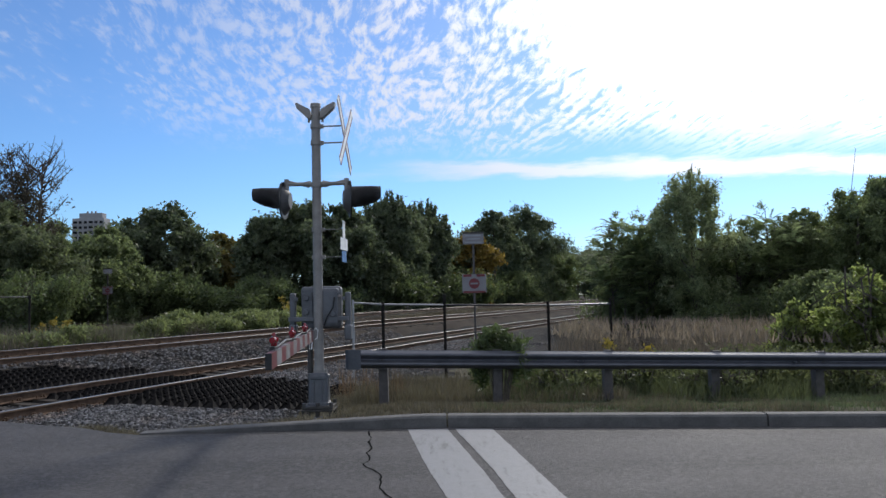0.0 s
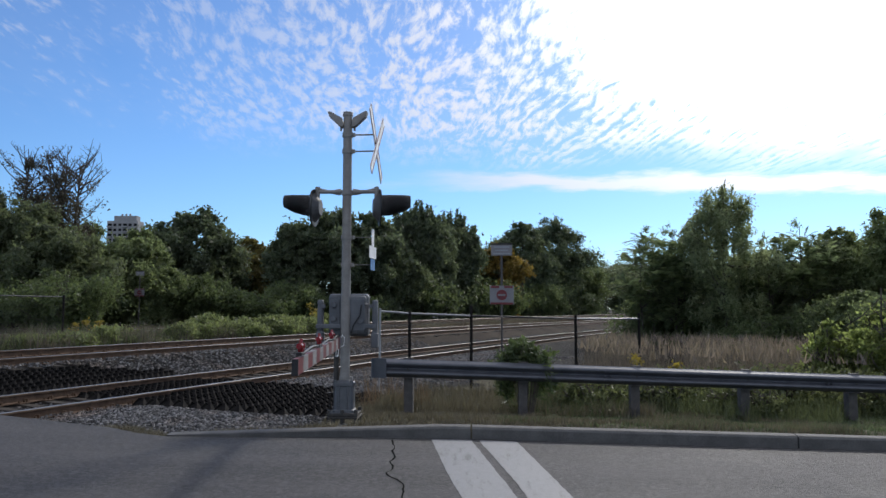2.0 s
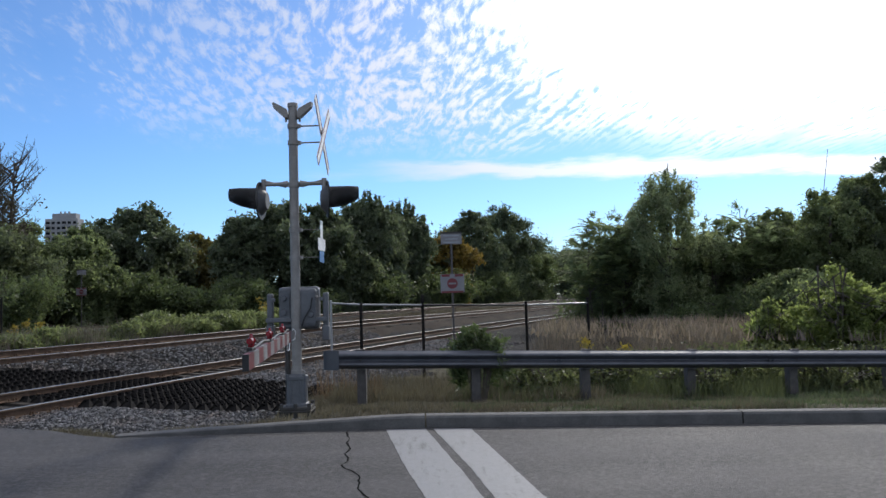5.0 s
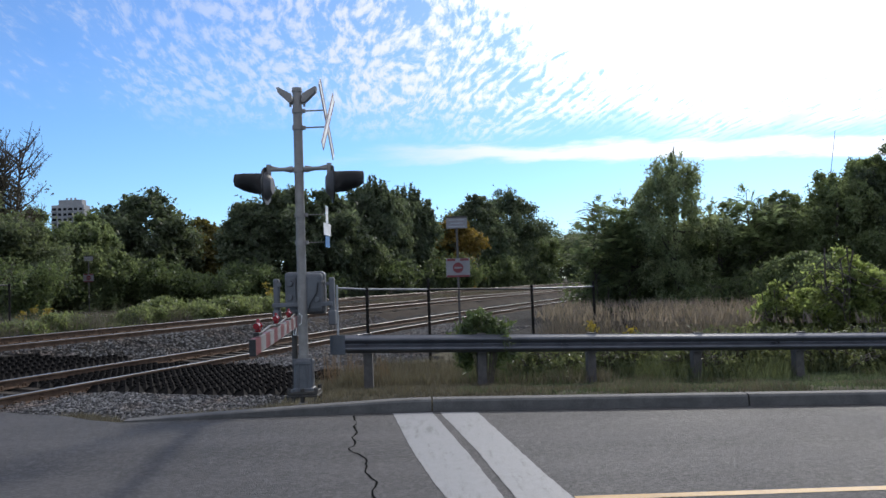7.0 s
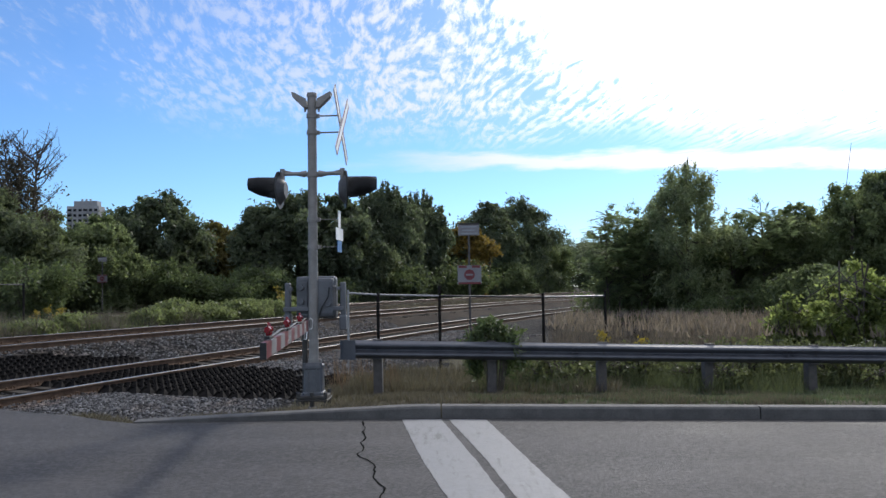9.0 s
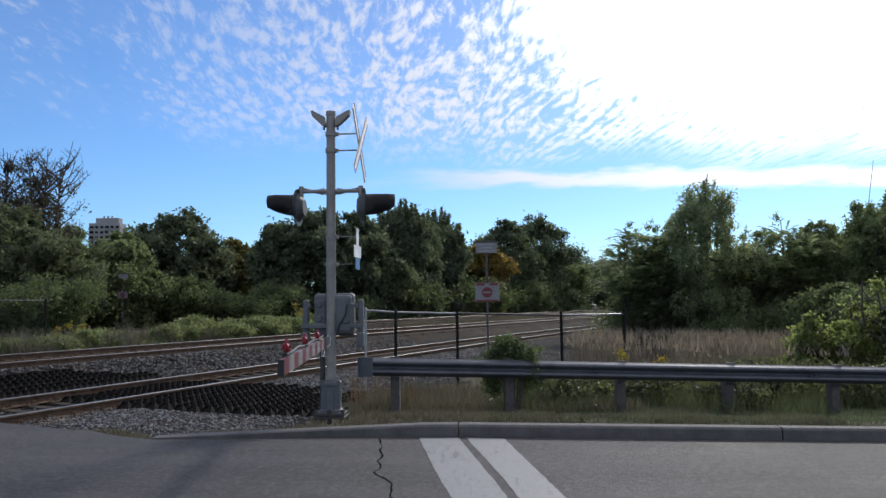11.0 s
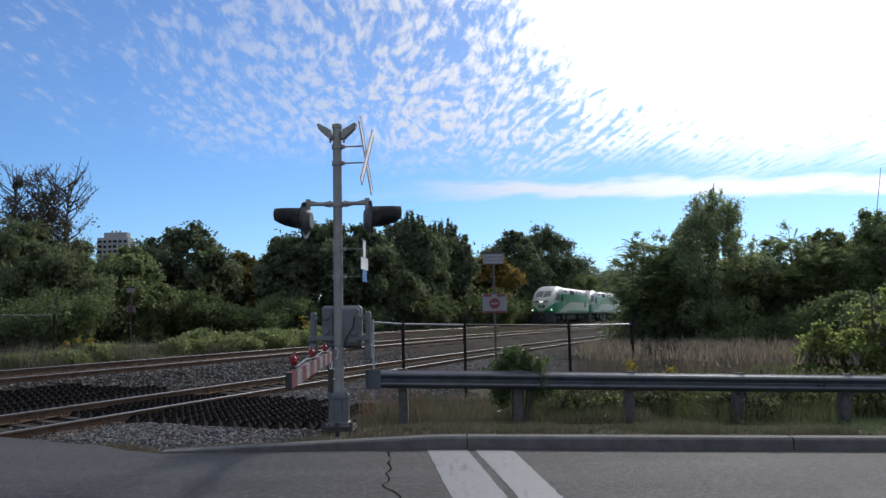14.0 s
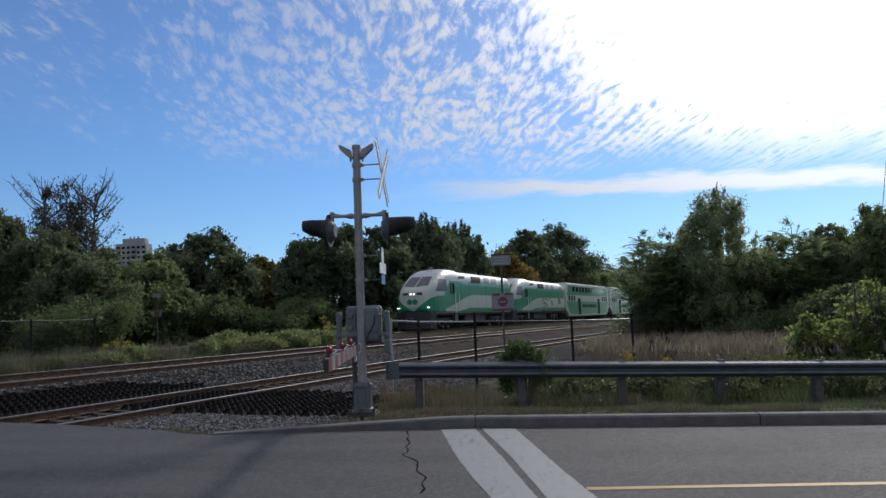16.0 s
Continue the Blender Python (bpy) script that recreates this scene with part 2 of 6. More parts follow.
M_ASPHALT = tarmac()
M_KERB = surface("kerb_concrete", (0.050, 0.049, 0.048), (0.108, 0.104, 0.100), 3.0, 0.85, 0.3)
M_WHITE_LINE = worn_paint("road_paint_white", (0.205, 0.207, 0.212))
M_YELLOW_LINE = surface("road_paint_yellow", (0.25, 0.135, 0.02), (0.37, 0.205, 0.03), 5.0, 0.6, 0.3)
M_CRACK = surface("crack_tar", (0.010, 0.010, 0.010), (0.018, 0.018, 0.018), 8, 0.9, 0.2, spec=0.0)
M_GROUND = surface("dry_soil", (0.024, 0.019, 0.015), (0.058, 0.047, 0.036), 0.35, 0.95, 0.5, fine=14, spec=0.05)
M_VERGE = surface("verge_soil", (0.046, 0.043, 0.030), (0.125, 0.112, 0.078), 1.2, 0.95, 0.5, fine=30, spec=0.05)
M_BALLAST = gravelly("ballast", (0.007, 0.0064, 0.0060), (0.066, 0.061, 0.057))
M_STONE = stony("ballast_stone", (0.015, 0.0142, 0.0135), (0.20, 0.193, 0.19))
M_RAIL_TOP = surface("polished_rail", (0.17, 0.16, 0.15), (0.27, 0.258, 0.246), 3.0, 0.42, 0.05, 1.0)
M_RAIL_EDGE = surface("worn_rail_edge", (0.050, 0.043, 0.037), (0.092, 0.081, 0.072), 3.0, 0.5, 0.05, 0.5)
M_RUST = surface("rusty_rail", (0.060, 0.037, 0.024), (0.130, 0.083, 0.054), 5.0, 0.8, 0.2, spec=0.2)
M_TIE = surface("sleeper_wood", (0.026, 0.022, 0.018), (0.062, 0.053, 0.044), 6.0, 0.9, 0.5, spec=0.15)
M_RUBBER = surface("black_rubber", (0.007, 0.0066, 0.0064), (0.021, 0.0185, 0.017), 8.0, 0.85, 0.2, spec=0.10)
M_GALV = surface("galvanised_steel", (0.054, 0.058, 0.071), (0.092, 0.097, 0.114), 4.0, 0.42, 0.08, 0.4)
M_MAST = surface("aluminium_mast", (0.16, 0.15, 0.142), (0.25, 0.24, 0.228), 5.0, 0.55, 0.06, 0.1)
M_BLACK = surface("black_paint", (0.008, 0.008, 0.009), (0.020, 0.020, 0.022), 8.0, 0.5, 0.05, spec=0.4)
M_LAMPGREY = surface("lamp_case_grey", (0.05, 0.05, 0.053), (0.09, 0.09, 0.095), 5.0, 0.55, 0.08)
M_GREYBOX = surface("grey_cast_housing", (0.066, 0.071, 0.081), (0.108, 0.114, 0.127), 5.0, 0.55, 0.08, 0.1)
M_WHITE = surface("white_paint", (0.62, 0.62, 0.61), (0.78, 0.78, 0.77), 4.0, 0.5, 0.05)
M_BLUE = surface("blue_plate", (0.06, 0.16, 0.34), (0.09, 0.22, 0.44), 5.0, 0.45, 0.02)
M_RED = surface("red_paint", (0.085, 0.008, 0.012), (0.14, 0.013, 0.019), 5.0, 0.45, 0.05)
M_REDLENS = surface("red_lens", (0.14, 0.005, 0.010), (0.24, 0.010, 0.018), 5.0, 0.2, 0.0)
M_SIGNPOST = surface("sign_post_steel", (0.24, 0.24, 0.24), (0.36, 0.36, 0.36), 6.0, 0.5, 0.08, 0.5)
M_WOODPOST = surface("weathered_post", (0.045, 0.041, 0.04), (0.09, 0.083, 0.08), 9.0, 0.85, 0.4)
M_BARK = surface("bark", (0.035, 0.028, 0.022), (0.10, 0.085, 0.07), 6.0, 0.95, 0.6)
M_GLASS = surface("dark_glass", (0.010, 0.012, 0.013), (0.022, 0.024, 0.027), 2.0, 0.12, 0.0, spec=0.25)
M_ARMRED = surface("faded_red_sheeting", (0.070, 0.004, 0.008), (0.115, 0.008, 0.013), 5.0, 0.5, 0.05)
M_ARMWHITE = surface("dull_white_sheeting", (0.125, 0.123, 0.126), (0.19, 0.187, 0.19), 5.0, 0.55, 0.05)
M_PALEBAR = surface("faded_print", (0.20, 0.215, 0.24), (0.26, 0.28, 0.31), 5.0, 0.5, 0.0)
M_TREAD = surface("dark_underframe", (0.02, 0.019, 0.018), (0.05, 0.046, 0.042), 6.0, 0.7, 0.15)
M_SIGNWHITE = surface("sign_sheet_white", (0.135, 0.134, 0.148), (0.185, 0.185, 0.202), 3.0, 0.45, 0.02)
M_PANE = surface("dull_dark_pane", (0.008, 0.009, 0.01), (0.018, 0.02, 0.022), 2.0, 0.6, 0.0, spec=0.05)
# tower concrete darkened and blued: distance haze put into the base colour
M_HAZED_CONCRETE = surface("hazed_tower_concrete", (0.20, 0.205, 0.215), (0.29, 0.295, 0.305), 0.2, 0.8, 0.05)
L_DARK = leafy("leaves_dark_green", (0.048, 0.064, 0.043), (0.115, 0.136, 0.088), 0.5)
L_MID = leafy("leaves_green", (0.076, 0.098, 0.048), (0.165, 0.195, 0.104), 0.55)
L_GROVE = leafy("leaves_dull_green", (0.055, 0.070, 0.042), (0.120, 0.138, 0.084), 0.55)
L_WILLOW = leafy("leaves_grey_green", (0.118, 0.140, 0.092), (0.245, 0.272, 0.180), 0.72)
L_FROND = leafy("leaves_feathery_green", (0.074, 0.096, 0.060), (0.158, 0.186, 0.116), 0.75)
L_UNDER = leafy("leaves_undergrowth", (0.045, 0.058, 0.028), (0.12, 0.13, 0.066), 0.45)
L_STRAW = leafy("straw_blades", (0.05, 0.037, 0.03), (0.12, 0.09, 0.075), 0.3)
L_BRIGHT = leafy("leaves_yellow_green", (0.094, 0.122, 0.046), (0.215, 0.246, 0.096), 0.68)
L_ORANGE = leafy("leaves_autumn", (0.085, 0.078, 0.022), (0.25, 0.165, 0.042), 0.35)
L_BROWN = leafy("leaves_olive_brown", (0.060, 0.058, 0.022), (0.15, 0.125, 0.045), 0.45)
L_WITHER = leafy("leaves_withered", (0.042, 0.039, 0.030), (0.098, 0.084, 0.064), 0.3)
L_SHRUB = leafy("leaves_shrub", (0.042, 0.060, 0.027), (0.105, 0.130, 0.062), 0.5)
L_GRASS = leafy("grass_blades", (0.036, 0.048, 0.027), (0.098, 0.112, 0.058), 0.35)
L_WEED = leafy("weed_leaves", (0.075, 0.092, 0.042), (0.185, 0.21, 0.10), 0.5)
L_VERGE = leafy("verge_blades", (0.074, 0.064, 0.046), (0.165, 0.142, 0.100), 0.18)
L_LAWN = leafy("green_verge_blades", (0.042, 0.060, 0.034), (0.112, 0.136, 0.078), 0.35)
L_DRY = leafy("dry_grass_blades", (0.068, 0.057, 0.051), (0.156, 0.130, 0.117), 0.3)
L_RUSSET = leafy("russet_weed_stems", (0.06, 0.04, 0.028), (0.15, 0.10, 0.07), 0.3)
L_SEED = leafy("seed_head_fluff", (0.10, 0.08, 0.07), (0.22, 0.175, 0.15), 0.35)
L_VINE = leafy("vine_leaves", (0.034, 0.052, 0.024), (0.098, 0.126, 0.056), 0.38)
L_GOLD = leafy("goldenrod_flowers", (0.20, 0.155, 0.03), (0.34, 0.26, 0.05), 0.2)


# ---- mesh helpers ----
def link(name, verts, faces, material, parent=None, label="", smooth=False):
    me = bpy.data.meshes.new(name)
    me.from_pydata([tuple(v) for v in verts], [], [tuple(f) for f in faces])
    if material:
        me.materials.append(material)
    if smooth:
        me.polygons.foreach_set("use_smooth", [True] * len(me.polygons))
    ob = new(name, me)
    if parent is not None:
        ob.parent = parent
    if label:
        tagged(ob, label)
    return ob


def part(name, bm, material, parent=None, label="", smooth=False):
    """Links a bmesh as one mesh object under a thing or a part."""
    me = bpy.data.meshes.new(name)
    bmesh.ops.recalc_face_normals(bm, faces=bm.faces)
    bm.to_mesh(me)
    bm.free()
    for mm in material if isinstance(material, (list, tuple)) else [material]:
        me.materials.append(mm)
    if smooth:
        me.polygons.foreach_set("use_smooth", [True] * len(me.polygons))
    ob = new(name, me)
    if parent is not None:
        ob.parent = parent
    if label:
        tagged(ob, label)
    return ob


def box(bm, cx, cy, cz, sx, sy, sz, m=None, bevel=0.0):
    """A box by its centre and size, with bevelled edges."""
    made = bmesh.ops.create_cube(bm, size=1.0, matrix=Matrix.Translation((cx, cy, cz)) @ Matrix.Diagonal((sx, sy, sz, 1)))["verts"]
    if bevel:
        edges = list({e for v in made for e in v.link_edges})
        made = list({v for f in bmesh.ops.bevel(bm, geom=edges, offset=bevel, segments=2, affect="EDGES", profile=0.5)["faces"] for v in f.verts} | {v for v in made if v.is_valid})
    if m is not None:
        bmesh.ops.transform(bm, matrix=m, verts=made)
    return made


def rod(bm, a, b, r1, r2=None, n=12):
    """A round bar from a to b."""
    a, b = Vector(a), Vector(b)
    d = b - a
    m = Matrix.Translation((a + b) / 2) @ d.to_track_quat("Z", "Y").to_matrix().to_4x4()
    bmesh.ops.create_cone(bm, cap_ends=True, segments=n, radius1=r1, radius2=r1 if r2 is None else r2, depth=d.length, matrix=m)


def prism(bm, outline, lo, hi, axis="y"):
    """An outline in two coordinates, drawn out along the third."""
    def at(p, w):
        return {"x": (w, p[0], p[1]), "y": (p[0], w, p[1]), "z": (p[0], p[1], w)}[axis]
    a = [bm.verts.new(at(p, lo)) for p in outline]
    b = [bm.verts.new(at(p, hi)) for p in outline]
    k = len(outline)
    bm.faces.new(a), bm.faces.new(b[::-1])
    for i in range(k):
        bm.faces.new((a[i], a[(i + 1) % k], b[(i + 1) % k], b[i]))


def thing(name, m, label, category, group="", kind=""):
    ob = new(name)
    ob.empty_display_size = 0.2
    ob.matrix_basis = m
    return tagged(ob, label, category, group, kind)


# ---- the lie of the land ----
EYE_RAIL = 0.137             # rail top of the near track
FAR_UP = 0.555               # the second track lies higher
N_HEAD, N_BEND = radians(18.33), 0.00197


def near_line(s, off=0.0):
    """The near track's centre line: s along it from y = 10, off to its far side."""
    a = N_HEAD + N_BEND * s
    return (-8.92 + (math.cos(N_HEAD) - math.cos(a)) / N_BEND - off * math.cos(a), 10.0 + (math.sin(a) - math.sin(N_HEAD)) / N_BEND + off * math.sin(a), a)


G_HEAD, G_BEND = radians(18.49), 0.0008
TRAIN_UP = 0.75              # rail top of the third track over the near one


def train_line(s, off=0.0):
    """The third track, on which the train runs."""
    a = G_HEAD + G_BEND * s
    return (-4.81 + (math.cos(G_HEAD) - math.cos(a)) / G_BEND - off * math.cos(a), 56.46 + (math.sin(a) - math.sin(G_HEAD)) / G_BEND + off * math.sin(a), a)


def across(x, y):
    """How far a place lies beyond the near track's centre line."""
    s = (y - 10.0) / math.cos(N_HEAD)
    for _ in range(3):
        px, py, a = near_line(s)
        s += (x - px) * math.sin(a) + (y - py) * math.cos(a)
    px, py, a = near_line(s)
    return -(x - px) * math.cos(a) + (y - py) * math.sin(a)


def past(x, y):
    """How far a place lies beyond the third track's centre line."""
    s = (y - 56.46) / math.cos(G_HEAD)
    for _ in range(3):
        px, py, a = train_line(s)
        s += (x - px) * math.sin(a) + (y - py) * math.cos(a)
    px, py, a = train_line(s)
    return -(x - px) * math.cos(a) + (y - py) * math.sin(a)


def step(v, lo, hi):
    v = min(1.0, max(0.0, (v - lo) / (hi - lo)))
    return v * v * (3 - 2 * v)


def road_z(x):
    return -0.02 * min(12.0, max(-7.0, x))


def land(x, y):
    """The height of the ground sheet."""
    if abs(x) > 140 or y > 260 or y < -40:
        return 0.3
    q = across(x, y)
    low = road_z(x) - 0.10 + 0.20 * step(y, 10.75, 11.3) - 0.17 * step(y, 11.4, 12.8)
    if y > 9:
        dip = step(x, -1.2, -3.4) * step(y, 10.0, 11.6)
        low += (-0.10 - low) * dip
    low -= 0.19 * math.exp(-((x + 2.0) ** 2 + (y - 12.1) ** 2) / 0.50)
    bed = EYE_RAIL - 0.205
    beyond = EYE_RAIL + FAR_UP - 0.205
    z = low + (bed - low) * step(q, -3.2, -1.6) * step(y, 8.0, 12.0)
    z = z + (beyond - z) * step(q, 1.6, 2.9)
    return z + 0.25 * step(q, 18, 40)


# ---- ground, road and kerb ----
def spread(lo, hi, fine_lo, fine_hi, fine, coarse):
    """Grid lines: close between fine_lo and fine_hi, wide outside."""
    v = list(np.arange(fine_lo, fine_hi + 1e-6, fine))
    w, g = fine_hi, coarse
    while w < hi:
        w += g
        g *= 1.35
        v.append(min(w, hi))
    w, g = fine_lo, coarse
    while w > lo:
        w -= g
        g *= 1.35
        v.insert(0, max(w, lo))
    return v


def make_ground():
    xs, ys = spread(-2500, 2500, -34, 34, 0.8, 2.0), spread(-2500, 4000, -6, 70, 0.8, 2.0)
    verts, faces = [], []
    for yy in ys:
        for xx in xs:
            bumpy = (0.05 * noise.noise((xx * 0.5, yy * 0.5, 0)) if yy > 26 else -0.09) if yy > 11.5 else 0
            verts.append((xx, yy, land(xx, yy) + bumpy))
    k = len(xs)
    for j in range(len(ys) - 1):
        for i in range(k - 1):
            a = j * k + i
            faces.append((a, a + 1, a + k + 1, a + k))
    g = link("ground", verts, faces, M_GROUND, smooth=True)
    tagged(g, "dry brown soil and thin grass around the tracks", "ground", kind="structure")


def edge_y(x):
    """The far edge of the roadway: the kerb line, and the edge of the crossing."""
    if x > 0:
        return 10.70
    if x > -4.0:
        return 10.70 - 0.48 * (x / -4.0) ** 1.2
    return 10.22 + 0.72 * step(x, -4.0, -5.4) if x > -5.4 else 10.94 + (-5.4 - x) * 0.42


def make_road():
    verts, faces = [], []
    xs = list(np.arange(-30, 40.1, 0.5))
    for xx in xs:
        far = min(edge_y(xx), 30)
        for k in range(9):
            yy = -12 + (far + 12) * k / 8
            verts.append((xx, yy, road_z(xx) + 0.0))
        verts.append((xx, far, road_z(xx) - 0.25))
    k = 10
    for i in range(len(xs) - 1):
        for j in range(k - 1):
            a = i * k + j
            faces.append((a, a + k, a + k + 1, a + 1))
    r = link("road", verts, faces, M_ASPHALT, smooth=False)
    tagged(r, "worn grey asphalt road leading to the level crossing", "road", kind="structure")


def strip(name, pts_a, pts_b, lift, material, label, category, thick=0.004):
    """A painted or sealed strip between two rows of points, just proud of the road."""
    verts, faces = [], []
    for p, q in zip(pts_a, pts_b):
        for w in (p, q):
            verts.append((w[0], w[1], road_z(w[0]) + lift))
    for i in range(len(pts_a) - 1):
        faces.append((2 * i, 2 * i + 1, 2 * i + 3, 2 * i + 2))
    return tagged(link(name, verts, faces, material), label, category, kind="structure")


def along(p, q, n, jitter=0.0, rnd=random.Random(3)):
    return [(p[0] + (q[0] - p[0]) * i / n + rnd.uniform(-jitter, jitter), p[1] + (q[1] - p[1]) * i / n) for i in range(n + 1)]


def make_markings():
    def edge(points, wear):
        """A painted edge along bends, a little ragged."""
        rnd, out = random.Random(wear), []
        for p, q in zip(points, points[1:]):
            out += [(p[0] + (q[0] - p[0]) * k / 20 + rnd.uniform(-0.006, 0.006), p[1] + (q[1] - p[1]) * k / 20) for k in range(20)]
        return out + [points[-1]]
    for k, (a, b) in enumerate((
            ([(-0.535, 10.55), (-0.22, 8.20), (-0.045, 7.11), (0.19, 5.9)], [(0.0, 10.58), (0.36, 7.99), (0.56, 6.37), (0.625, 5.9)]),
            ([(0.10, 10.58), (0.452, 8.12), (0.65, 6.38), (0.705, 5.9)], [(0.605, 10.56), (0.845, 8.50), (0.995, 7.22), (1.175, 5.9)]))):
        strip("stop_line", edge(a, 5 + k), edge(b, 9 + k), 0.005, M_WHITE_LINE, "worn white stop line painted on the asphalt", "road marking")
    strip("centre_line", along((1.13, 6.38), (30.0, 7.9), 40, 0.004), along((1.13, 6.26), (30.0, 7.78), 40, 0.004), 0.005, M_YELLOW_LINE, "yellow painted centre line on the asphalt", "road marking")
    rnd = random.Random(8)
    a, b = [], []
    for i in range(90):
        t = i / 89
        x = -1.08 + 0.60 * t + 0.05 * math.sin(9 * t + 1) + 0.10 * noise.noise((3.0, 9 * t, 0)) + 0.02 * noise.noise((8.0, 30 * t, 0))
        y = 10.45 - 4.3 * t
        w = 0.010 + 0.012 * noise.noise((5.0, 12 * t, 0))
        a.append((x - w, y)), b.append((x + w, y))
    strip("crack", a, b, 0.004, M_CRACK, "long dark crack in the asphalt", "crack")
    # sealed joint in front of the kerb
    strip("gutter_seam", [(x, edge_y(x) - 0.17) for x in np.arange(-4.0, 30, 0.5)], [(x, edge_y(x) - 0.135) for x in np.arange(-4.0, 30, 0.5)], 0.004, M_KERB, "pale worn seam along the kerb", "road seam")


def make_kerb():
    joints = [-4.0, 0.0, 4.35, 8.7, 13.0, 17.4, 21.8, 26.2, 30.6]
    top = tagged(new("kerb"), "grey concrete kerb with open joints beside the road", "kerb", kind="structure")
    for a, b in zip(joints, joints[1:]):
        verts, faces = [], []
        n = 16
        for i in range(n + 1):
            x = a + 0.010 + (b - a - 0.020) * i / n
            h = 0.155 * min(1.0, max(0.0, (x + 4.3) / 3.9)) + 0.008
            y0, z0 = edge_y(x), road_z(x)
            verts += [(x, y0 - 0.005, z0 - 0.2), (x, y0 - 0.005, z0 + h * 0.8), (x, y0 + 0.02, z0 + h * 0.96), (x, y0 + 0.045, z0 + h), (x, y0 + 0.19, z0 + h + 0.004), (x, y0 + 0.20, z0 - 0.2)]
        for i in range(n):
            for j in range(5):
                c = i * 6 + j
                faces.append((c, c + 6, c + 7, c + 1))
        faces += [tuple(range(6)), tuple(reversed(range(n * 6, n * 6 + 6)))]
        link("kerb_stone", verts, faces, M_KERB, top)


def make_patch(name, x0, x1, y0, y1, cell, material, keep, label, category, lift=0.045):
    """A thin sheet on the ground, cut to the places that keep allows."""
    verts, faces, ids = [], [], {}
    nx, ny = int((x1 - x0) / cell), int((y1 - y0) / cell)

    def at(i, j):
        if (i, j) not in ids:
            x, y = x0 + cell * i, y0 + cell * j
            ids[(i, j)] = len(verts)
            verts.append((x, y, land(x, y) + lift + 0.03 * noise.noise((x * 1.7, y * 1.7, 2))))
        return ids[(i, j)]
    for i in range(nx):
        for j in range(ny):
            x, y = x0 + cell * (i + 0.5), y0 + cell * (j + 0.5)
            if keep(x, y):
                faces.append((at(i, j), at(i + 1, j), at(i + 1, j + 1), at(i, j + 1)))
    tagged(link(name, verts, faces, material, smooth=True), label, category, kind="structure")


def make_patches():
    wavy = lambda x, y: 0.5 * noise.noise((x * 0.8, y * 0.8, 5)) + 0.2 * noise.noise((x * 4, y * 4, 1))
    make_patch("verge", -4.6, 40, 10.6, 20, 0.12, M_VERGE, lambda x, y: y > edge_y(x) + 0.14 and (y < 13.9 + 0.6 * wavy(x, y) or across(x, y) < -5.7 + wavy(x, y)) and x > -2.3 + wavy(x, y) - 1.6 * step(y, 11.9, 11.3), "brownish mown grass verge between kerb and fence", "verge")
    make_patch("ballast_apron", -11, 12, 10.2, 44, 0.14, M_BALLAST, lambda x, y: y > edge_y(x) + 0.10 and -6.2 - 2.6 * step(y, 16, 20) + wavy(x, y) < across(x, y) < -1.4 and not (x > -2.3 + wavy(x, y) - 1.6 * step(y, 11.9, 11.3) and y < 13.7), "grey crushed stone beside the near track", "ballast", 0.032)


# ---- tracks ----
RAIL_OUT = [(-0.07, -0.172), (0.07, -0.172), (0.07, -0.160), (0.012, -0.145), (0.009, -0.045), (0.036, -0.036), (0.037, -0.008), (0.028, 0.0), (-0.028, 0.0), (-0.037, -0.008), (-0.036, -0.036), (-0.009, -0.045), (-0.012, -0.145), (-0.07, -0.160)]


def make_rail(line, lo, hi, off, z, tilt, parent):
    verts, faces, tops = [], [], []
    n = int((hi - lo) / 2) + 1
    k = len(RAIL_OUT)
    for i in range(n + 1):
        s = lo + (hi - lo) * i / n
        for o, h in RAIL_OUT:
            x, y, a = line(s, off + o)
            verts.append((x, y, z + h + tilt * (off + o)))
    for i in range(n):
        for j in range(k):
            f = (i * k + j, i * k + (j + 1) % k, (i + 1) * k + (j + 1) % k, (i + 1) * k + j)
            faces.append(f)
            tops.append({7: 1, 8: 2}.get(j, 0))
    r = link("rail", verts, faces, M_RUST, parent)
    r.data.materials.append(M_RAIL_TOP)
    r.data.materials.append(M_RAIL_EDGE)
    r.data.polygons.foreach_set("material_index", tops)
    return r


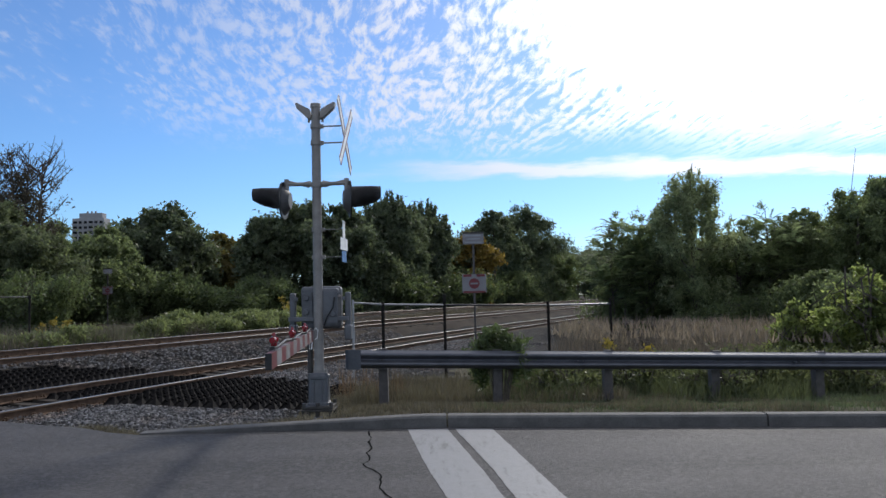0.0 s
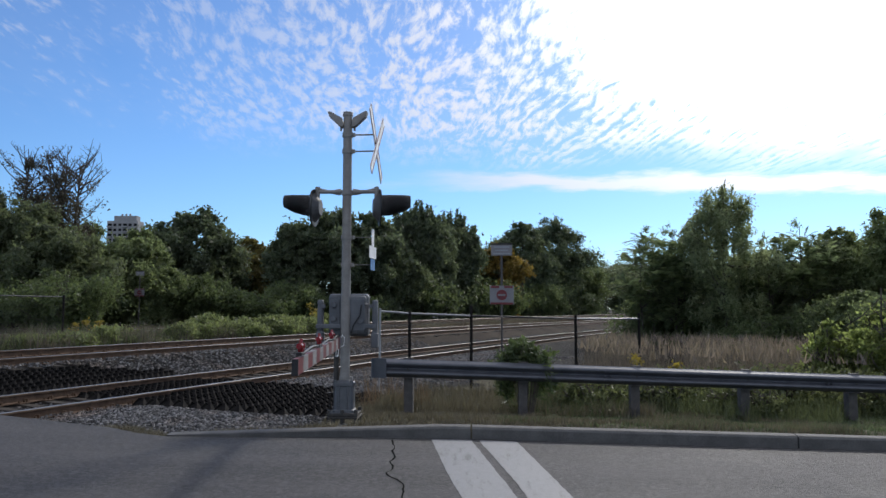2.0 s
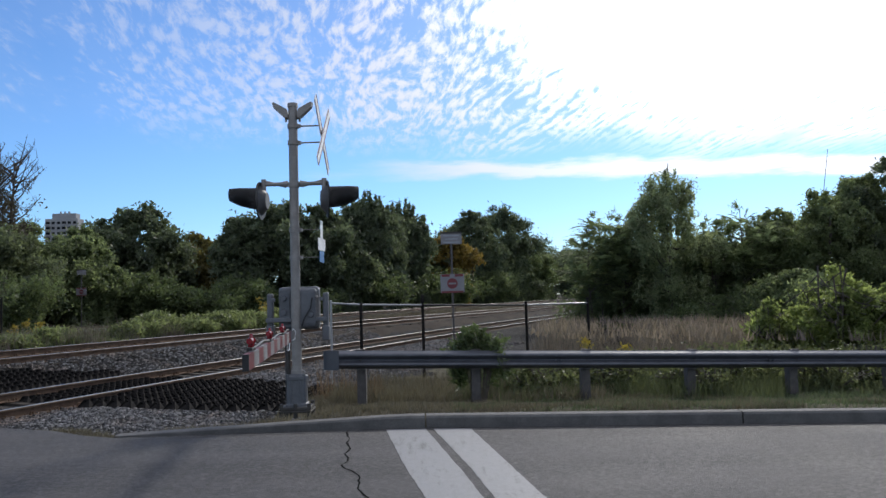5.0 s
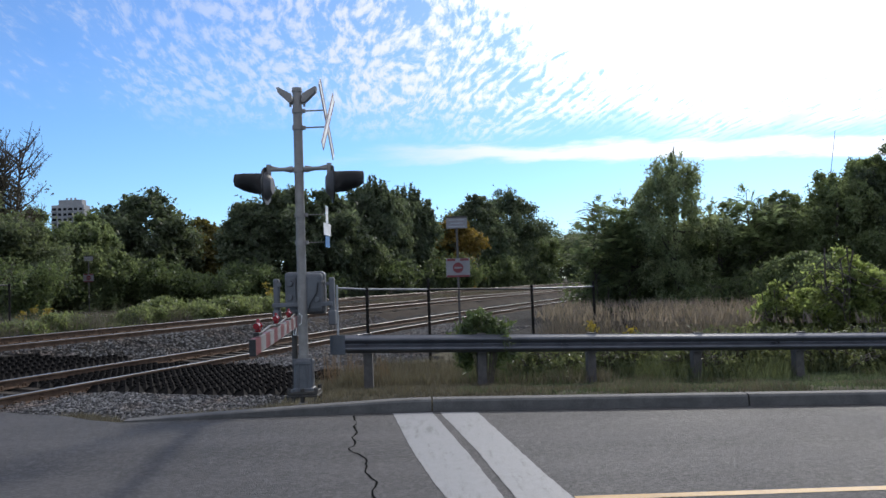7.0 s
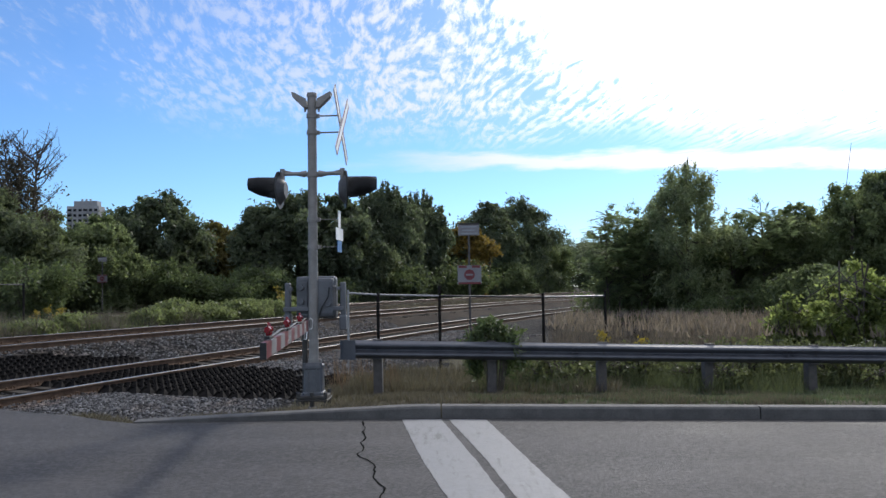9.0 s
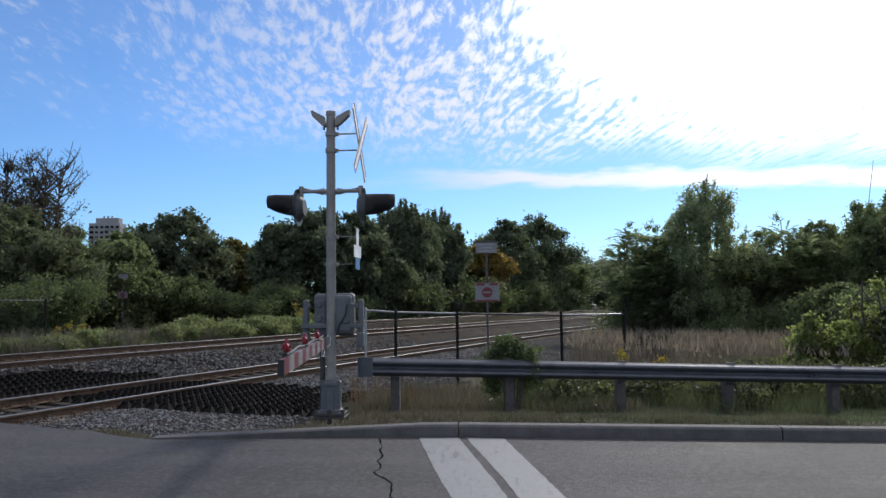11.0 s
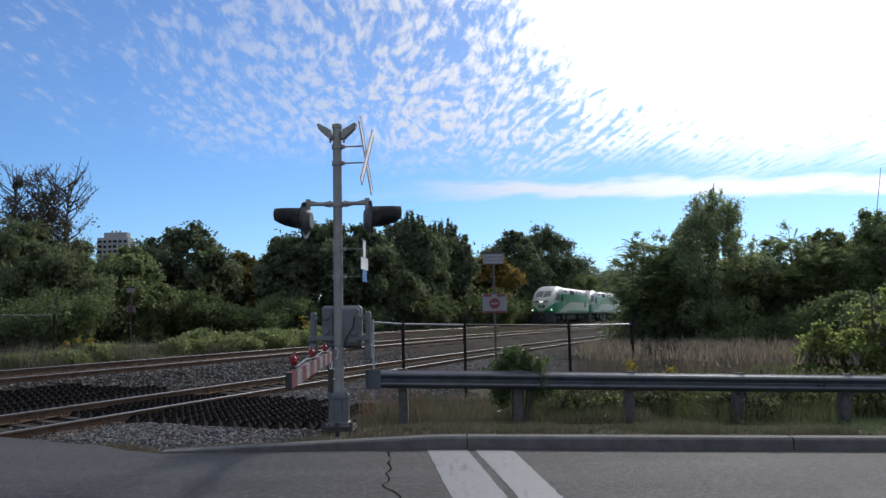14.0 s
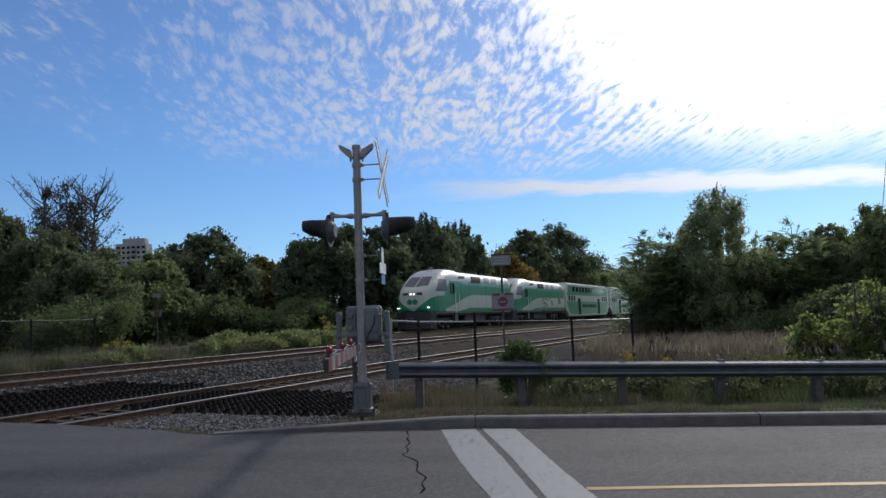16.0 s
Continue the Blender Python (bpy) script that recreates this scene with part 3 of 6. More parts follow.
def make_track(name, line, lo, hi, z, tilt, label, near=(0, 0), toe=(-2.3, -0.42), shelf=1.7):
    t = tagged(new(name), label, "railway track")
    for off in (-0.7525, 0.7525):
        make_rail(line, lo, hi, off, z, tilt, t)
    # sleepers: those close by are pieces, the rest one joined part
    bm = bmesh.new()
    box(bm, 0, 0, 0, 2.6, 0.22, 0.16, bevel=0.01)
    me = bpy.data.meshes.new("sleeper")
    bm.to_mesh(me)
    bm.free()
    me.materials.append(M_TIE)
    verts, faces = [], []
    s = lo
    while s < hi:
        x, y, a = line(s)
        m = pose(x, y, z - 0.172 - 0.08, 0, 0, -math.degrees(a)) @ pose(0, 0, 0, 0, -math.degrees(math.atan(-tilt)), 0)
        if near[0] < s < near[1]:
            o = new("sleeper", me)
            o.parent, o.matrix_basis = t, m
        elif s < 120:
            b = len(verts)
            for cx, cy, cz in ((-1.3, -.11, -.08), (1.3, -.11, -.08), (1.3, .11, -.08), (-1.3, .11, -.08), (-1.3, -.11, .08), (1.3, -.11, .08), (1.3, .11, .08), (-1.3, .11, .08)):
                verts.append(tuple(m @ Vector((cx, cy, cz))))
            faces += [tuple(b + q for q in f) for f in ((4, 5, 6, 7), (0, 1, 5, 4), (1, 2, 6, 5), (2, 3, 7, 6), (3, 0, 4, 7))]
        s += 0.55
    if verts:
        tagged(link("sleepers", verts, faces, M_TIE, t), kind="stuff")
    # plates and spikes that hold the rails down, on the sleepers close by
    bm = bmesh.new()
    box(bm, 0, 0, 0.008, 0.36, 0.20, 0.016, bevel=0.003)
    for px, py in ((-0.095, -0.05), (-0.095, 0.06), (0.095, -0.05), (0.095, 0.06)):
        box(bm, px, py, 0.03, 0.035, 0.03, 0.05)
    box(bm, 0, 0.145, 0.035, 0.19, 0.035, 0.07)
    plate = bpy.data.meshes.new("tie_plate")
    bm.to_mesh(plate)
    bm.free()
    plate.materials.append(M_RUST)
    s = lo
    while s < hi:
        if near[0] < s < min(near[1], 15.0):
            for off in (-0.7525, 0.7525):
                x, y, a = line(s, off)
                o = new("tie_plate", plate)
                o.parent, o.matrix_basis = t, pose(x, y, z - 0.172 + tilt * off, 0, 0, -math.degrees(a))
        s += 0.55
    # ballast shoulder
    prof = [toe, (-shelf, -0.20), (-min(0.95, shelf - 0.05), -0.19), (-0.6, -0.20), (0.6, -0.20), (0.95, -0.19), (1.7, -0.20), (-toe[0], -0.42 if toe[1] > -0.84 else toe[1])]
    verts, faces = [], []
    n = int((hi - lo) / 1.0)
    for i in range(n + 1):
        s = lo + (hi - lo) * i / n
        for o, h in prof:
            x, y, a = line(s, o)
            verts.append((x, y, z + h + tilt * o * 0.6 + 0.02 * noise.noise((x * 2, y * 2, 0))))
    for i in range(n):
        for j in range(7):
            c = i * 8 + j
            faces.append((c, c + 8, c + 9, c + 1))
    tagged(link("ballast_bed", verts, faces, M_BALLAST, t, smooth=True), "grey crushed stone ballast", kind="stuff")
    return t


def make_stones():
    """Loose ballast stones near the crossing, one sheet of stuff."""
    rnd = random.Random(5)
    verts, faces = [], []
    base = [(-1, -1, 0), (1, -0.8, 0), (0.9, 1, 0), (-0.8, 0.9, 0), (-0.5, -0.6, 1), (0.6, -0.4, 0.9), (0.5, 0.6, 1.1), (-0.6, 0.4, 0.8)]
    for _ in range(72000):
        s, o = (rnd.uniform(-3, 26), rnd.uniform(-2.9, 6.6)) if rnd.random() < 0.72 else (rnd.uniform(0, 9), rnd.uniform(-6.5, -1.2)) if rnd.random() < 0.6 else (rnd.uniform(3, 24), rnd.uniform(-5.2, -1.2))
        x, y, a = near_line(s, o)
        if y < edge_y(x) + 0.15 and x < 0:
            continue
        if 1.0 < o < 2.85 and s < 9.3 - 1.0 * (o - 1.0):
            continue
        if 5.0 < s < 9.3 + 0.45 * min(0.0, o + 1.0) and -5.2 < o < 0.7:
            continue
        if -1.0 < o < 1.0 and rnd.random() < 0.3:
            continue
        z = (EYE_RAIL - 0.20) if o < 1.27 else min(EYE_RAIL + FAR_UP - 0.20, EYE_RAIL + FAR_UP - 0.80 + (o - 1.19) * 0.333)
        if o < -1.5:
            if x > -2.6 and y < 13.6 and rnd.random() < 0.75:
                continue
            z = land(x, y) + 0.03
        r = rnd.uniform(0.013, 0.034)
        c, sn = math.cos(rnd.uniform(0, 6.3)), math.sin(rnd.uniform(0, 6.3))
        b = len(verts)
        for px, py, pz in base:
            verts.append((x + r * (px * c - py * sn) * rnd.uniform(0.8, 1.2), y + r * (px * sn + py * c), z + r * pz * 1.1 + 0.0))
        faces += [tuple(b + q for q in f) for f in ((4, 5, 6, 7), (0, 1, 5, 4), (1, 2, 6, 5), (2, 3, 7, 6), (3, 0, 4, 7))]
    o = link("ballast_stones", verts, faces, M_STONE)
    tagged(o, "loose grey crushed stones between the tracks", "ballast", kind="stuff")


def make_mats():
    """Dark rubber panels with rows of tall ridges, which keep walkers off the track."""
    verts, faces = [], []
    L, W, nx, ny = 0.90, 0.60, 5, 2
    for j in range(nx + 1):
        for i in range(ny + 1):
            verts.append((i * W / ny, j * L / nx, 0))
    for i in range(ny):
        for j in range(nx):
            w, l = W / ny, L / nx
            x0, y0, b = i * w, j * l, len(verts)
            c0, c1, c2, c3 = j * (ny + 1) + i, j * (ny + 1) + i + 1, (j + 1) * (ny + 1) + i + 1, (j + 1) * (ny + 1) + i
            verts += [(x0 + w * 0.42, y0 + l * 0.40, 0.165), (x0 + w * 0.62, y0 + l * 0.78, 0.165)]
            faces += [(c0, c1, b + 1, b), (c1, c2, b + 1), (c2, c3, b, b + 1), (c3, c0, b)]
    me = bpy.data.meshes.new("ridge_panel")
    me.from_pydata(verts, [], faces)
    me.materials.append(M_RUBBER)
    # fields: from, to along the track, how the start slants, and the panels' edges across it
    rnd = random.Random(9)
    for lo, hi, slant, offs in ((5.05, 8.7, 0.0, [-1.02 - 0.61 * k for k in range(7)]), (5.3, 8.5, 0.0, [0.64, 0.03]), (2.4, 8.0, 0.55, [1.64, 2.25, 2.86])):
        mat = tagged(new("trespass_mat"), "black rubber ridge panels laid beside the rails", "trespass panel", "trespass panels along the track")
        for k, o in enumerate(offs):
            s = lo - slant * k
            while s < hi - (0.24 if len(offs) > 3 else slant) * k:
                x, y, a = near_line(s, o)
                p = new("ridge_panel", me)
                p.parent = mat
                z, tip = EYE_RAIL - 0.20, 0.0
                if o < -1:
                    z = land(x, y) - 0.01 + rnd.uniform(-0.012, 0.018)
                elif o > 1:
                    z, tip = -0.035 + 0.11 * o, 6.3
                p.matrix_basis = pose(x, y, z, 0, 0, -math.degrees(a) + rnd.uniform(-2.0, 2.0)) @ pose(0, 0, 0, rnd.uniform(-1.5, 1.5), tip, 0)
                s += 0.92


# ---- guardrail ----
def rail_z(x):
    return 0.885 - 0.037 * min(x, 14.0)


def rail_y(x):
    """The guardrail draws away from the kerb along its way."""
    return 12.88 + 0.11 * (x + 1.05)


def make_guardrail():
    g = thing("guardrail", Matrix(), "galvanised steel guardrail on wooden posts beside the kerb", "guardrail")
    # W beam: slanted lip, two round crests and the valley between them
    half = [(0.020, 0.0), (0.004, -0.012), (-0.040, -0.034), (-0.062, -0.046), (-0.076, -0.058), (-0.081, -0.072), (-0.080, -0.088), (-0.070, -0.102), (-0.048, -0.118), (-0.022, -0.134), (-0.008, -0.146), (-0.004, -0.156)]
    prof = half + [(py, -0.312 - pz) for py, pz in reversed(half[:-1])]
    starts = [-1.45, 2.35, 6.16, 9.97, 13.78, 17.6, 21.4, 25.2, 29.0]
    for i, (a, b) in enumerate(zip(starts, starts[1:])):
        verts, faces = [], []
        n, k = 8, len(prof)
        d = 0.004 * (i % 2)
        for t in (0, 1):
            for j in range(n + 1):
                x = a - 0.06 + (b - a + 0.12) * j / n
                for py, pz in prof:
                    verts.append((x, rail_y(x) + py - d + t * 0.004, rail_z(x) + 0.95 * pz))
        half = (n + 1) * k
        for j in range(n):
            for q in range(k - 1):
                c = j * k + q
                faces.append((c, c + 1, c + k + 1, c + k))
                faces.append((half + c, half + c + k, half + c + k + 1, half + c + 1))
        beam = link("beam", verts, faces, M_GALV, g, smooth=True)
        for zz in (-0.085, -0.155, -0.225):
            for xx in (b - 0.03, b - 0.12):
                bm = bmesh.new()
                rod(bm, (xx, rail_y(xx) - 0.095, rail_z(b) + zz), (xx, rail_y(xx) - 0.03, rail_z(b) + zz), 0.013, n=6)
                part("bolt", bm, M_GALV, beam)
    # rounded end shoe
    y0 = rail_y(-1.5)
    bm = bmesh.new()
    out = []
    for i in range(9):
        a = math.pi * i / 8
        out.append((-1.50 - 0.14 * math.sin(a), y0 + 0.02 + 0.10 * math.cos(a)))
    a = [bm.verts.new((p[0], p[1], rail_z(-1.5) - 0.312)) for p in out]
    b = [bm.verts.new((p[0], p[1], rail_z(-1.5) + 0.0)) for p in out]
    for i in range(8):
        bm.faces.new((a[i], a[i + 1], b[i + 1], b[i]))
    c = [bm.verts.new((-1.38, y0 - 0.08, rail_z(-1.5) + h)) for h in (-0.312, 0.0)]
    bm.faces.new((a[8], c[0], c[1], b[8]))
    part("end_shoe", bm, M_GALV, g, smooth=True)
    for i in range(16):
        x = -1.04 + 1.905 * i
        y0, z = rail_y(x), land(x, 13.1) - 0.1
        bm = bmesh.new()
        box(bm, x, y0 + 0.22, (z + rail_z(x) - 0.02) / 2, 0.15, 0.2, rail_z(x) - 0.02 - z, bevel=0.008)
        post = part("post", bm, M_WOODPOST, g)
        bm = bmesh.new()
        box(bm, x, y0 + 0.075, rail_z(x) - 0.150, 0.15, 0.10, 0.34, bevel=0.006)
        rod(bm, (x, y0 - 0.03, rail_z(x) - 0.156), (x, y0 + 0.02, rail_z(x) - 0.156), 0.018, n=8)
        part("spacer_block", bm, M_WOODPOST, post)


# ---- the crossing signal ----
def make_signal():
    g = thing("crossing_signal", pose(-2.0, 12.4, 0.03), "grey metal level crossing mast with lights, crossbuck and lowered gate", "crossing signal")
    bm = bmesh.new()
    rod(bm, (0, 0, 0.09), (0, 0, 4.86), 0.076, 0.072, 24)
    rod(bm, (0, 0, 4.84), (0, 0, 4.90), 0.085, 0.08, 24)
    mast = part("mast", bm, M_MAST, g, smooth=False)
    for z in (0.62, 2.42, 2.86, 3.58, 4.26, 4.53):
        bm = bmesh.new()
        rod(bm, (0, 0, z - 0.035), (0, 0, z + 0.035), 0.088, n=24)
        box(bm, 0.1, 0, z, 0.05, 0.05, 0.06, bevel=0.006)
        part("clamp", bm, M_MAST, mast)
    # square cast sleeve with corner ribs, on a plate that stands clear of the ground on bolts
    bm = bmesh.new()
    prof = [(0.165, 0.10), (0.165, 0.135), (0.150, 0.15), (0.140, 0.50), (0.152, 0.515), (0.152, 0.555), (0.125, 0.575), (0.09, 0.60)]
    corner = [(1, -0.78), (1, 0.78), (0.78, 1), (-0.78, 1), (-1, 0.78), (-1, -0.78), (-0.78, -1), (0.78, -1)]
    rings = [[bm.verts.new((r * cx, r * cy, z)) for cx, cy in corner] for r, z in prof]
    for a, b in zip(rings, rings[1:]):
        for i in range(8):
            bm.faces.new((a[i], a[(i + 1) % 8], b[(i + 1) % 8], b[i]))
    bm.faces.new(rings[0])
    foot = part("foot", bm, M_GREYBOX, g)
    for cx in (-0.07, 0.06):
        bm = bmesh.new()
        box(bm, cx, -0.147, 0.32, 0.022, 0.03, 0.36, bevel=0.006)
        part("rib", bm, M_GREYBOX, foot)
    for sx in (-1, 1):
        bm = bmesh.new()
        rod(bm, (sx * 0.125, -0.125, 0.50), (sx * 0.125, -0.125, 0.60), 0.026, n=10)
        part("clamp_bolt", bm, M_GREYBOX, foot)
    bm = bmesh.new()
    box(bm, 0, 0, 0.075, 0.47, 0.47, 0.05, bevel=0.01)
    box(bm, 0, 0, 0.03, 0.50, 0.50, 0.028, bevel=0.008)
    part("base_plate", bm, M_TREAD, g)
    for sx, sy in ((-0.21, -0.21), (0.21, -0.21), (-0.21, 0.21), (0.21, 0.21), (0.0, -0.21)):
        bm = bmesh.new()
        rod(bm, (sx, sy, -0.30), (sx, sy, 0.03), 0.036, n=8)
        rod(bm, (sx, sy, 0.09), (sx, sy, 0.15), 0.032, n=6)
        part("anchor_bolt", bm, M_TREAD, g)
    # two bells' hoods on top, splayed like wings
    for sgn in (-1, 1):
        bm = bmesh.new()
        prism(bm, [(sgn * 0.07, 4.66), (sgn * 0.12, 4.66), (sgn * 0.30, 4.83), (sgn * 0.32, 4.90), (sgn * 0.29, 4.91), (sgn * 0.09, 4.80)], -0.07, 0.07)
        rod(bm, (sgn * 0.06, 0, 4.66), (sgn * 0.14, 0, 4.72), 0.035, n=8)
        rod(bm, (sgn * 0.11, 0, 4.60), (sgn * 0.11, 0, 4.68), 0.018, n=8)
        part("floodlight", bm, M_MAST, g)
    # crossbuck, seen almost on edge: it faces along the road
    for z in (4.26, 4.53):
        bm = bmesh.new()
        rod(bm, (0.08, 0, z), (0.46, -0.02, z + 0.0), 0.013, n=8)
        part("sign_bracket", bm, M_MAST, g)
    for sgn in (-1, 1):
        bm = bmesh.new()
        m = pose(0.475 + 0.012 * sgn, -0.02, 4.36, 0, 0, -4.0) @ pose(0, 0, 0, -1 + sgn * 45)
        box(bm, 0, 0, 0, 0.012, 1.42, 0.17, m)
        b = part("crossbuck_board", bm, M_WHITE, g, "white crossbuck board with a red edge")
        bm = bmesh.new()
        for e in (-1, 1):
            box(bm, 0.008, 0, e * 0.072, 0.004, 1.40, 0.022, m)
        part("red_edge", bm, M_RED, b)
    # cross arm and the two lamps
    bm = bmesh.new()
    rod(bm, (-0.50, 0, 3.60), (0.50, 0, 3.60), 0.032, n=12)
    for sgn in (-1, 1):
        rod(bm, (sgn * 0.12, 0, 3.56), (sgn * 0.44, 0, 3.64), 0.022, n=8)
        rod(bm, (sgn * 0.10, 0, 3.60), (sgn * 0.20, 0, 3.60), 0.055, 0.035, n=12)
        rod(bm, (sgn * 0.48, 0, 3.50), (sgn * 0.48, 0, 3.68), 0.04, n=12)
    part("cross_arm", bm, M_MAST, g)
    for sgn in (-1, 1):
        c = Vector((sgn * 0.52, 0.0, 3.34))
        bm = bmesh.new()
        rod(bm, c, c + Vector((sgn * 0.02, 0, 0)), 0.30, n=32)
        disc = part("lamp_background", bm, M_BLACK, g)
        disc.matrix_basis = Matrix.Translation(c) @ pose(0, 0, 0, 0, 0, (-4 if sgn < 0 else 12)) @ Matrix.Translation(-c)
        bm = bmesh.new()
        rod(bm, c - Vector((sgn * 0.10, 0, 0)), c - Vector((sgn * 0.002, 0, 0)), 0.13, 0.235, n=24)
        part("lamp_housing", bm, M_LAMPGREY, disc)
        # hood: open below, cut back towards its lower edge
        bm = bmesh.new()
        rings = []
        for reach, rad, lift in ((0.02, 0.178, 0.030), (0.20, 0.172, 0.042), (0.36, 0.150, 0.068), (0.50, 0.108, 0.104)):
            rings.append([])
            for i in range(19):
                a = radians(-62 + 304 * i / 18)
                rings[-1].append(bm.verts.new((c.x + sgn * reach, rad * 1.0 * math.cos(a), c.z + lift + rad * math.sin(a))))
        for ra, rb in zip(rings, rings[1:]):
            for i in range(18):
                bm.faces.new((ra[i], ra[i + 1], rb[i + 1], rb[i]))
        bmesh.ops.solidify(bm, geom=list(bm.faces), thickness=0.006)
        part("hood", bm, M_BLACK, disc, smooth=True)
        bm = bmesh.new()
        rod(bm, c + Vector((sgn * 0.021, 0, 0)), c + Vector((sgn * 0.04, 0, 0)), 0.15, 0.14, n=24)
        part("lens", bm, M_REDLENS, disc)
    # small plates under the crossbuck, on edge too
    for z0, z1, w in ((2.72, 3.02, 0.16), (2.55, 2.74, 0.5), (2.36, 2.54, 0.3)):
        bm = bmesh.new()
        box(bm, 0, 0, 0, 0.008, w, z1 - z0, pose(0.43, -0.05, (z0 + z1) / 2 - 0.03, 0, 0, -5))
        plate = part("plate", bm, M_BLUE if z0 < 2.5 else M_WHITE, g, "small blue notice plate on the mast" if z0 < 2.5 else "small white notice plate on the mast")
        for k in range(4 if w < 0.2 else 5):
            bm = bmesh.new()
            if w < 0.2:
                box(bm, -0.006, 0, 0.105 - 0.07 * k, 0.006, 0.09, 0.035, pose(0.43, -0.05, (z0 + z1) / 2 - 0.03, 0, 0, -5))
            else:
                box(bm, -0.006, (k - 2) * w * 0.17, 0.0, 0.006, w * 0.07, (z1 - z0) * 0.6, pose(0.43, -0.05, (z0 + z1) / 2 - 0.03, 0, 0, -5))
            part("text_bar", bm, M_PALEBAR if z0 < 2.5 else M_LAMPGREY, plate)
    for z in (2.86, 2.42):
        bm = bmesh.new()
        rod(bm, (0.07, 0, z), (0.43, -0.05, z), 0.005, n=8)
        part("sign_bracket", bm, M_MAST, g)
    # gate machine
    bm = bmesh.new()
    box(bm, 0.03, 0.20, 1.62, 0.64, 0.26, 0.68, bevel=0.05)
    box(bm, 0.16, 0.04, 1.62, 0.34, 0.12, 0.62, bevel=0.05)
    housing = part("gate_machine", bm, M_GREYBOX, g)
    for cx, cz, w, hh in ((-0.19, 1.62, 0.17, 0.50), (0.20, 1.62, 0.22, 0.50)):
        bm = bmesh.new()
        box(bm, cx, 0.065 if cx < 0 else -0.022, cz, w, 0.02, hh, bevel=0.008)
        part("cover_plate", bm, M_GREYBOX, housing)
    for cx, cz in ((-0.20, 1.78), (-0.20, 1.56), (0.24, 1.52)):
        bm = bmesh.new()
        rod(bm, (cx, 0.06 if cx < 0 else -0.03, cz), (cx, 0.02 if cx < 0 else -0.065, cz), 0.05, 0.04, n=16)
        part("boss", bm, M_GREYBOX, housing)
    bm = bmesh.new()
    limb(bm, [(0.26, -0.05, 1.78), (0.24, -0.07, 1.62), (0.14, -0.08, 1.46), (0.10, -0.06, 1.34)], 0.012, 0.012, 6)
    part("cable", bm, M_BLACK, housing)
    bm = bmesh.new()
    box(bm, 0.0, 0.0, 1.44, 0.95, 0.05, 0.07, bevel=0.01)
    rod(bm, (-0.48, 0.1, 1.44), (0.50, 0.1, 1.44), 0.035, n=12)
    part("shaft", bm, M_GREYBOX, housing)
    bm = bmesh.new()
    for p in ((0.27, 0.02, 1.80), (0.33, 0.02, 1.80)):
        rod(bm, p, (p[0], -0.03, p[2]), 0.02, n=8)
    part("latch", bm, M_MAST, housing)
    for x, z0, z1 in ((-0.42, 1.12, 1.86), (0.46, 1.10, 1.86)):
        bm = bmesh.new()
        box(bm, x, 0.1, (z0 + z1) / 2, 0.09, 0.13, z1 - z0, bevel=0.025)
        box(bm, x, 0.1, z0 + 0.12, 0.11, 0.2, 0.24, bevel=0.02)
        box(bm, x + 0.06 * (1 if x < 0 else -1), 0.02, z1 - 0.10, 0.06, 0.05, 0.06, bevel=0.01)
        part("counterweight_arm", bm, M_GREYBOX, g)
    bm = bmesh.new()
    rod(bm, (-0.145, 0.05, -0.1), (-0.145, 0.05, 1.30), 0.045, n=12)
    part("conduit", bm, M_TREAD, g)
    # gate arm, lowered over the road towards its near lane
    arm = new("gate_arm")
    arm.parent = g
    tagged(arm, "red and white striped gate arm with red lamps")
    a, b = Vector((-0.06, -0.15, 1.20)), Vector((0.50, -5.75, 1.22))
    d = (b - a)
    rot = d.to_track_quat("Y", "Z").to_matrix().to_4x4()
    n, L = 14, d.length
    for i in range(n):
        h = 0.165 - 0.03 * i / n
        bm = bmesh.new()
        box(bm, 0, L * (i + 0.5) / n, 0, 0.05, L / n, h, Matrix.Translation(a) @ rot)
        part("stripe", bm, M_ARMRED if i % 2 else M_ARMWHITE, arm)
    bm = bmesh.new()
    box(bm, 0, L + 0.012, 0, 0.055, 0.024, 0.14, Matrix.Translation(a) @ rot)
    part("end_cap", bm, M_BLACK, arm)
    bm = bmesh.new()
    limb(bm, [a + d * t + Vector((0.0, 0.0, 0.088 + (0.03 if k % 2 else 0.0))) for k, t in enumerate((0.02, 0.12, 0.28, 0.40, 0.60, 0.75, 0.91))], 0.011, 0.011, 6)
    part("cable", bm, M_BLACK, arm)
    bm = bmesh.new()
    limb(bm, [a + Vector((0.02, -0.05, 0.06)), a + Vector((0.05, -0.10, 0.11)), a + Vector((0.08, -0.06, 0.07)), a + Vector((0.07, -0.05, -0.05)), a + Vector((0.02, -0.08, -0.08))], 0.008, 0.008, 6)
    limb(bm, [a + d * 0.14 + Vector((0, 0, -0.08)), a + d * 0.11 + Vector((-0.02, 0, -0.19)), a + d * 0.08 + Vector((0, 0, -0.20)), a + d * 0.05 + Vector((0, 0, -0.09))], 0.007, 0.007, 6)
    part("loop_cable", bm, M_WHITE, arm, "pale looped cable at the gate arm's root")
    for t in (0.93, 0.62, 0.30):
        p = a + d * t + Vector((0, 0, 0.08))
        bm = bmesh.new()
        box(bm, p.x, p.y, p.z + 0.015, 0.05, 0.16, 0.03, bevel=0.006)
        lamp = part("arm_lamp", bm, M_BLACK, arm)
        bm = bmesh.new()
        for e in (-1, 1):
            rod(bm, p + Vector((0, e * 0.025, 0.085)), p + Vector((0, e * 0.075, 0.085)), 0.033, 0.028, n=14)
        box(bm, p.x, p.y, p.z + 0.055, 0.05, 0.06, 0.06, bevel=0.012)
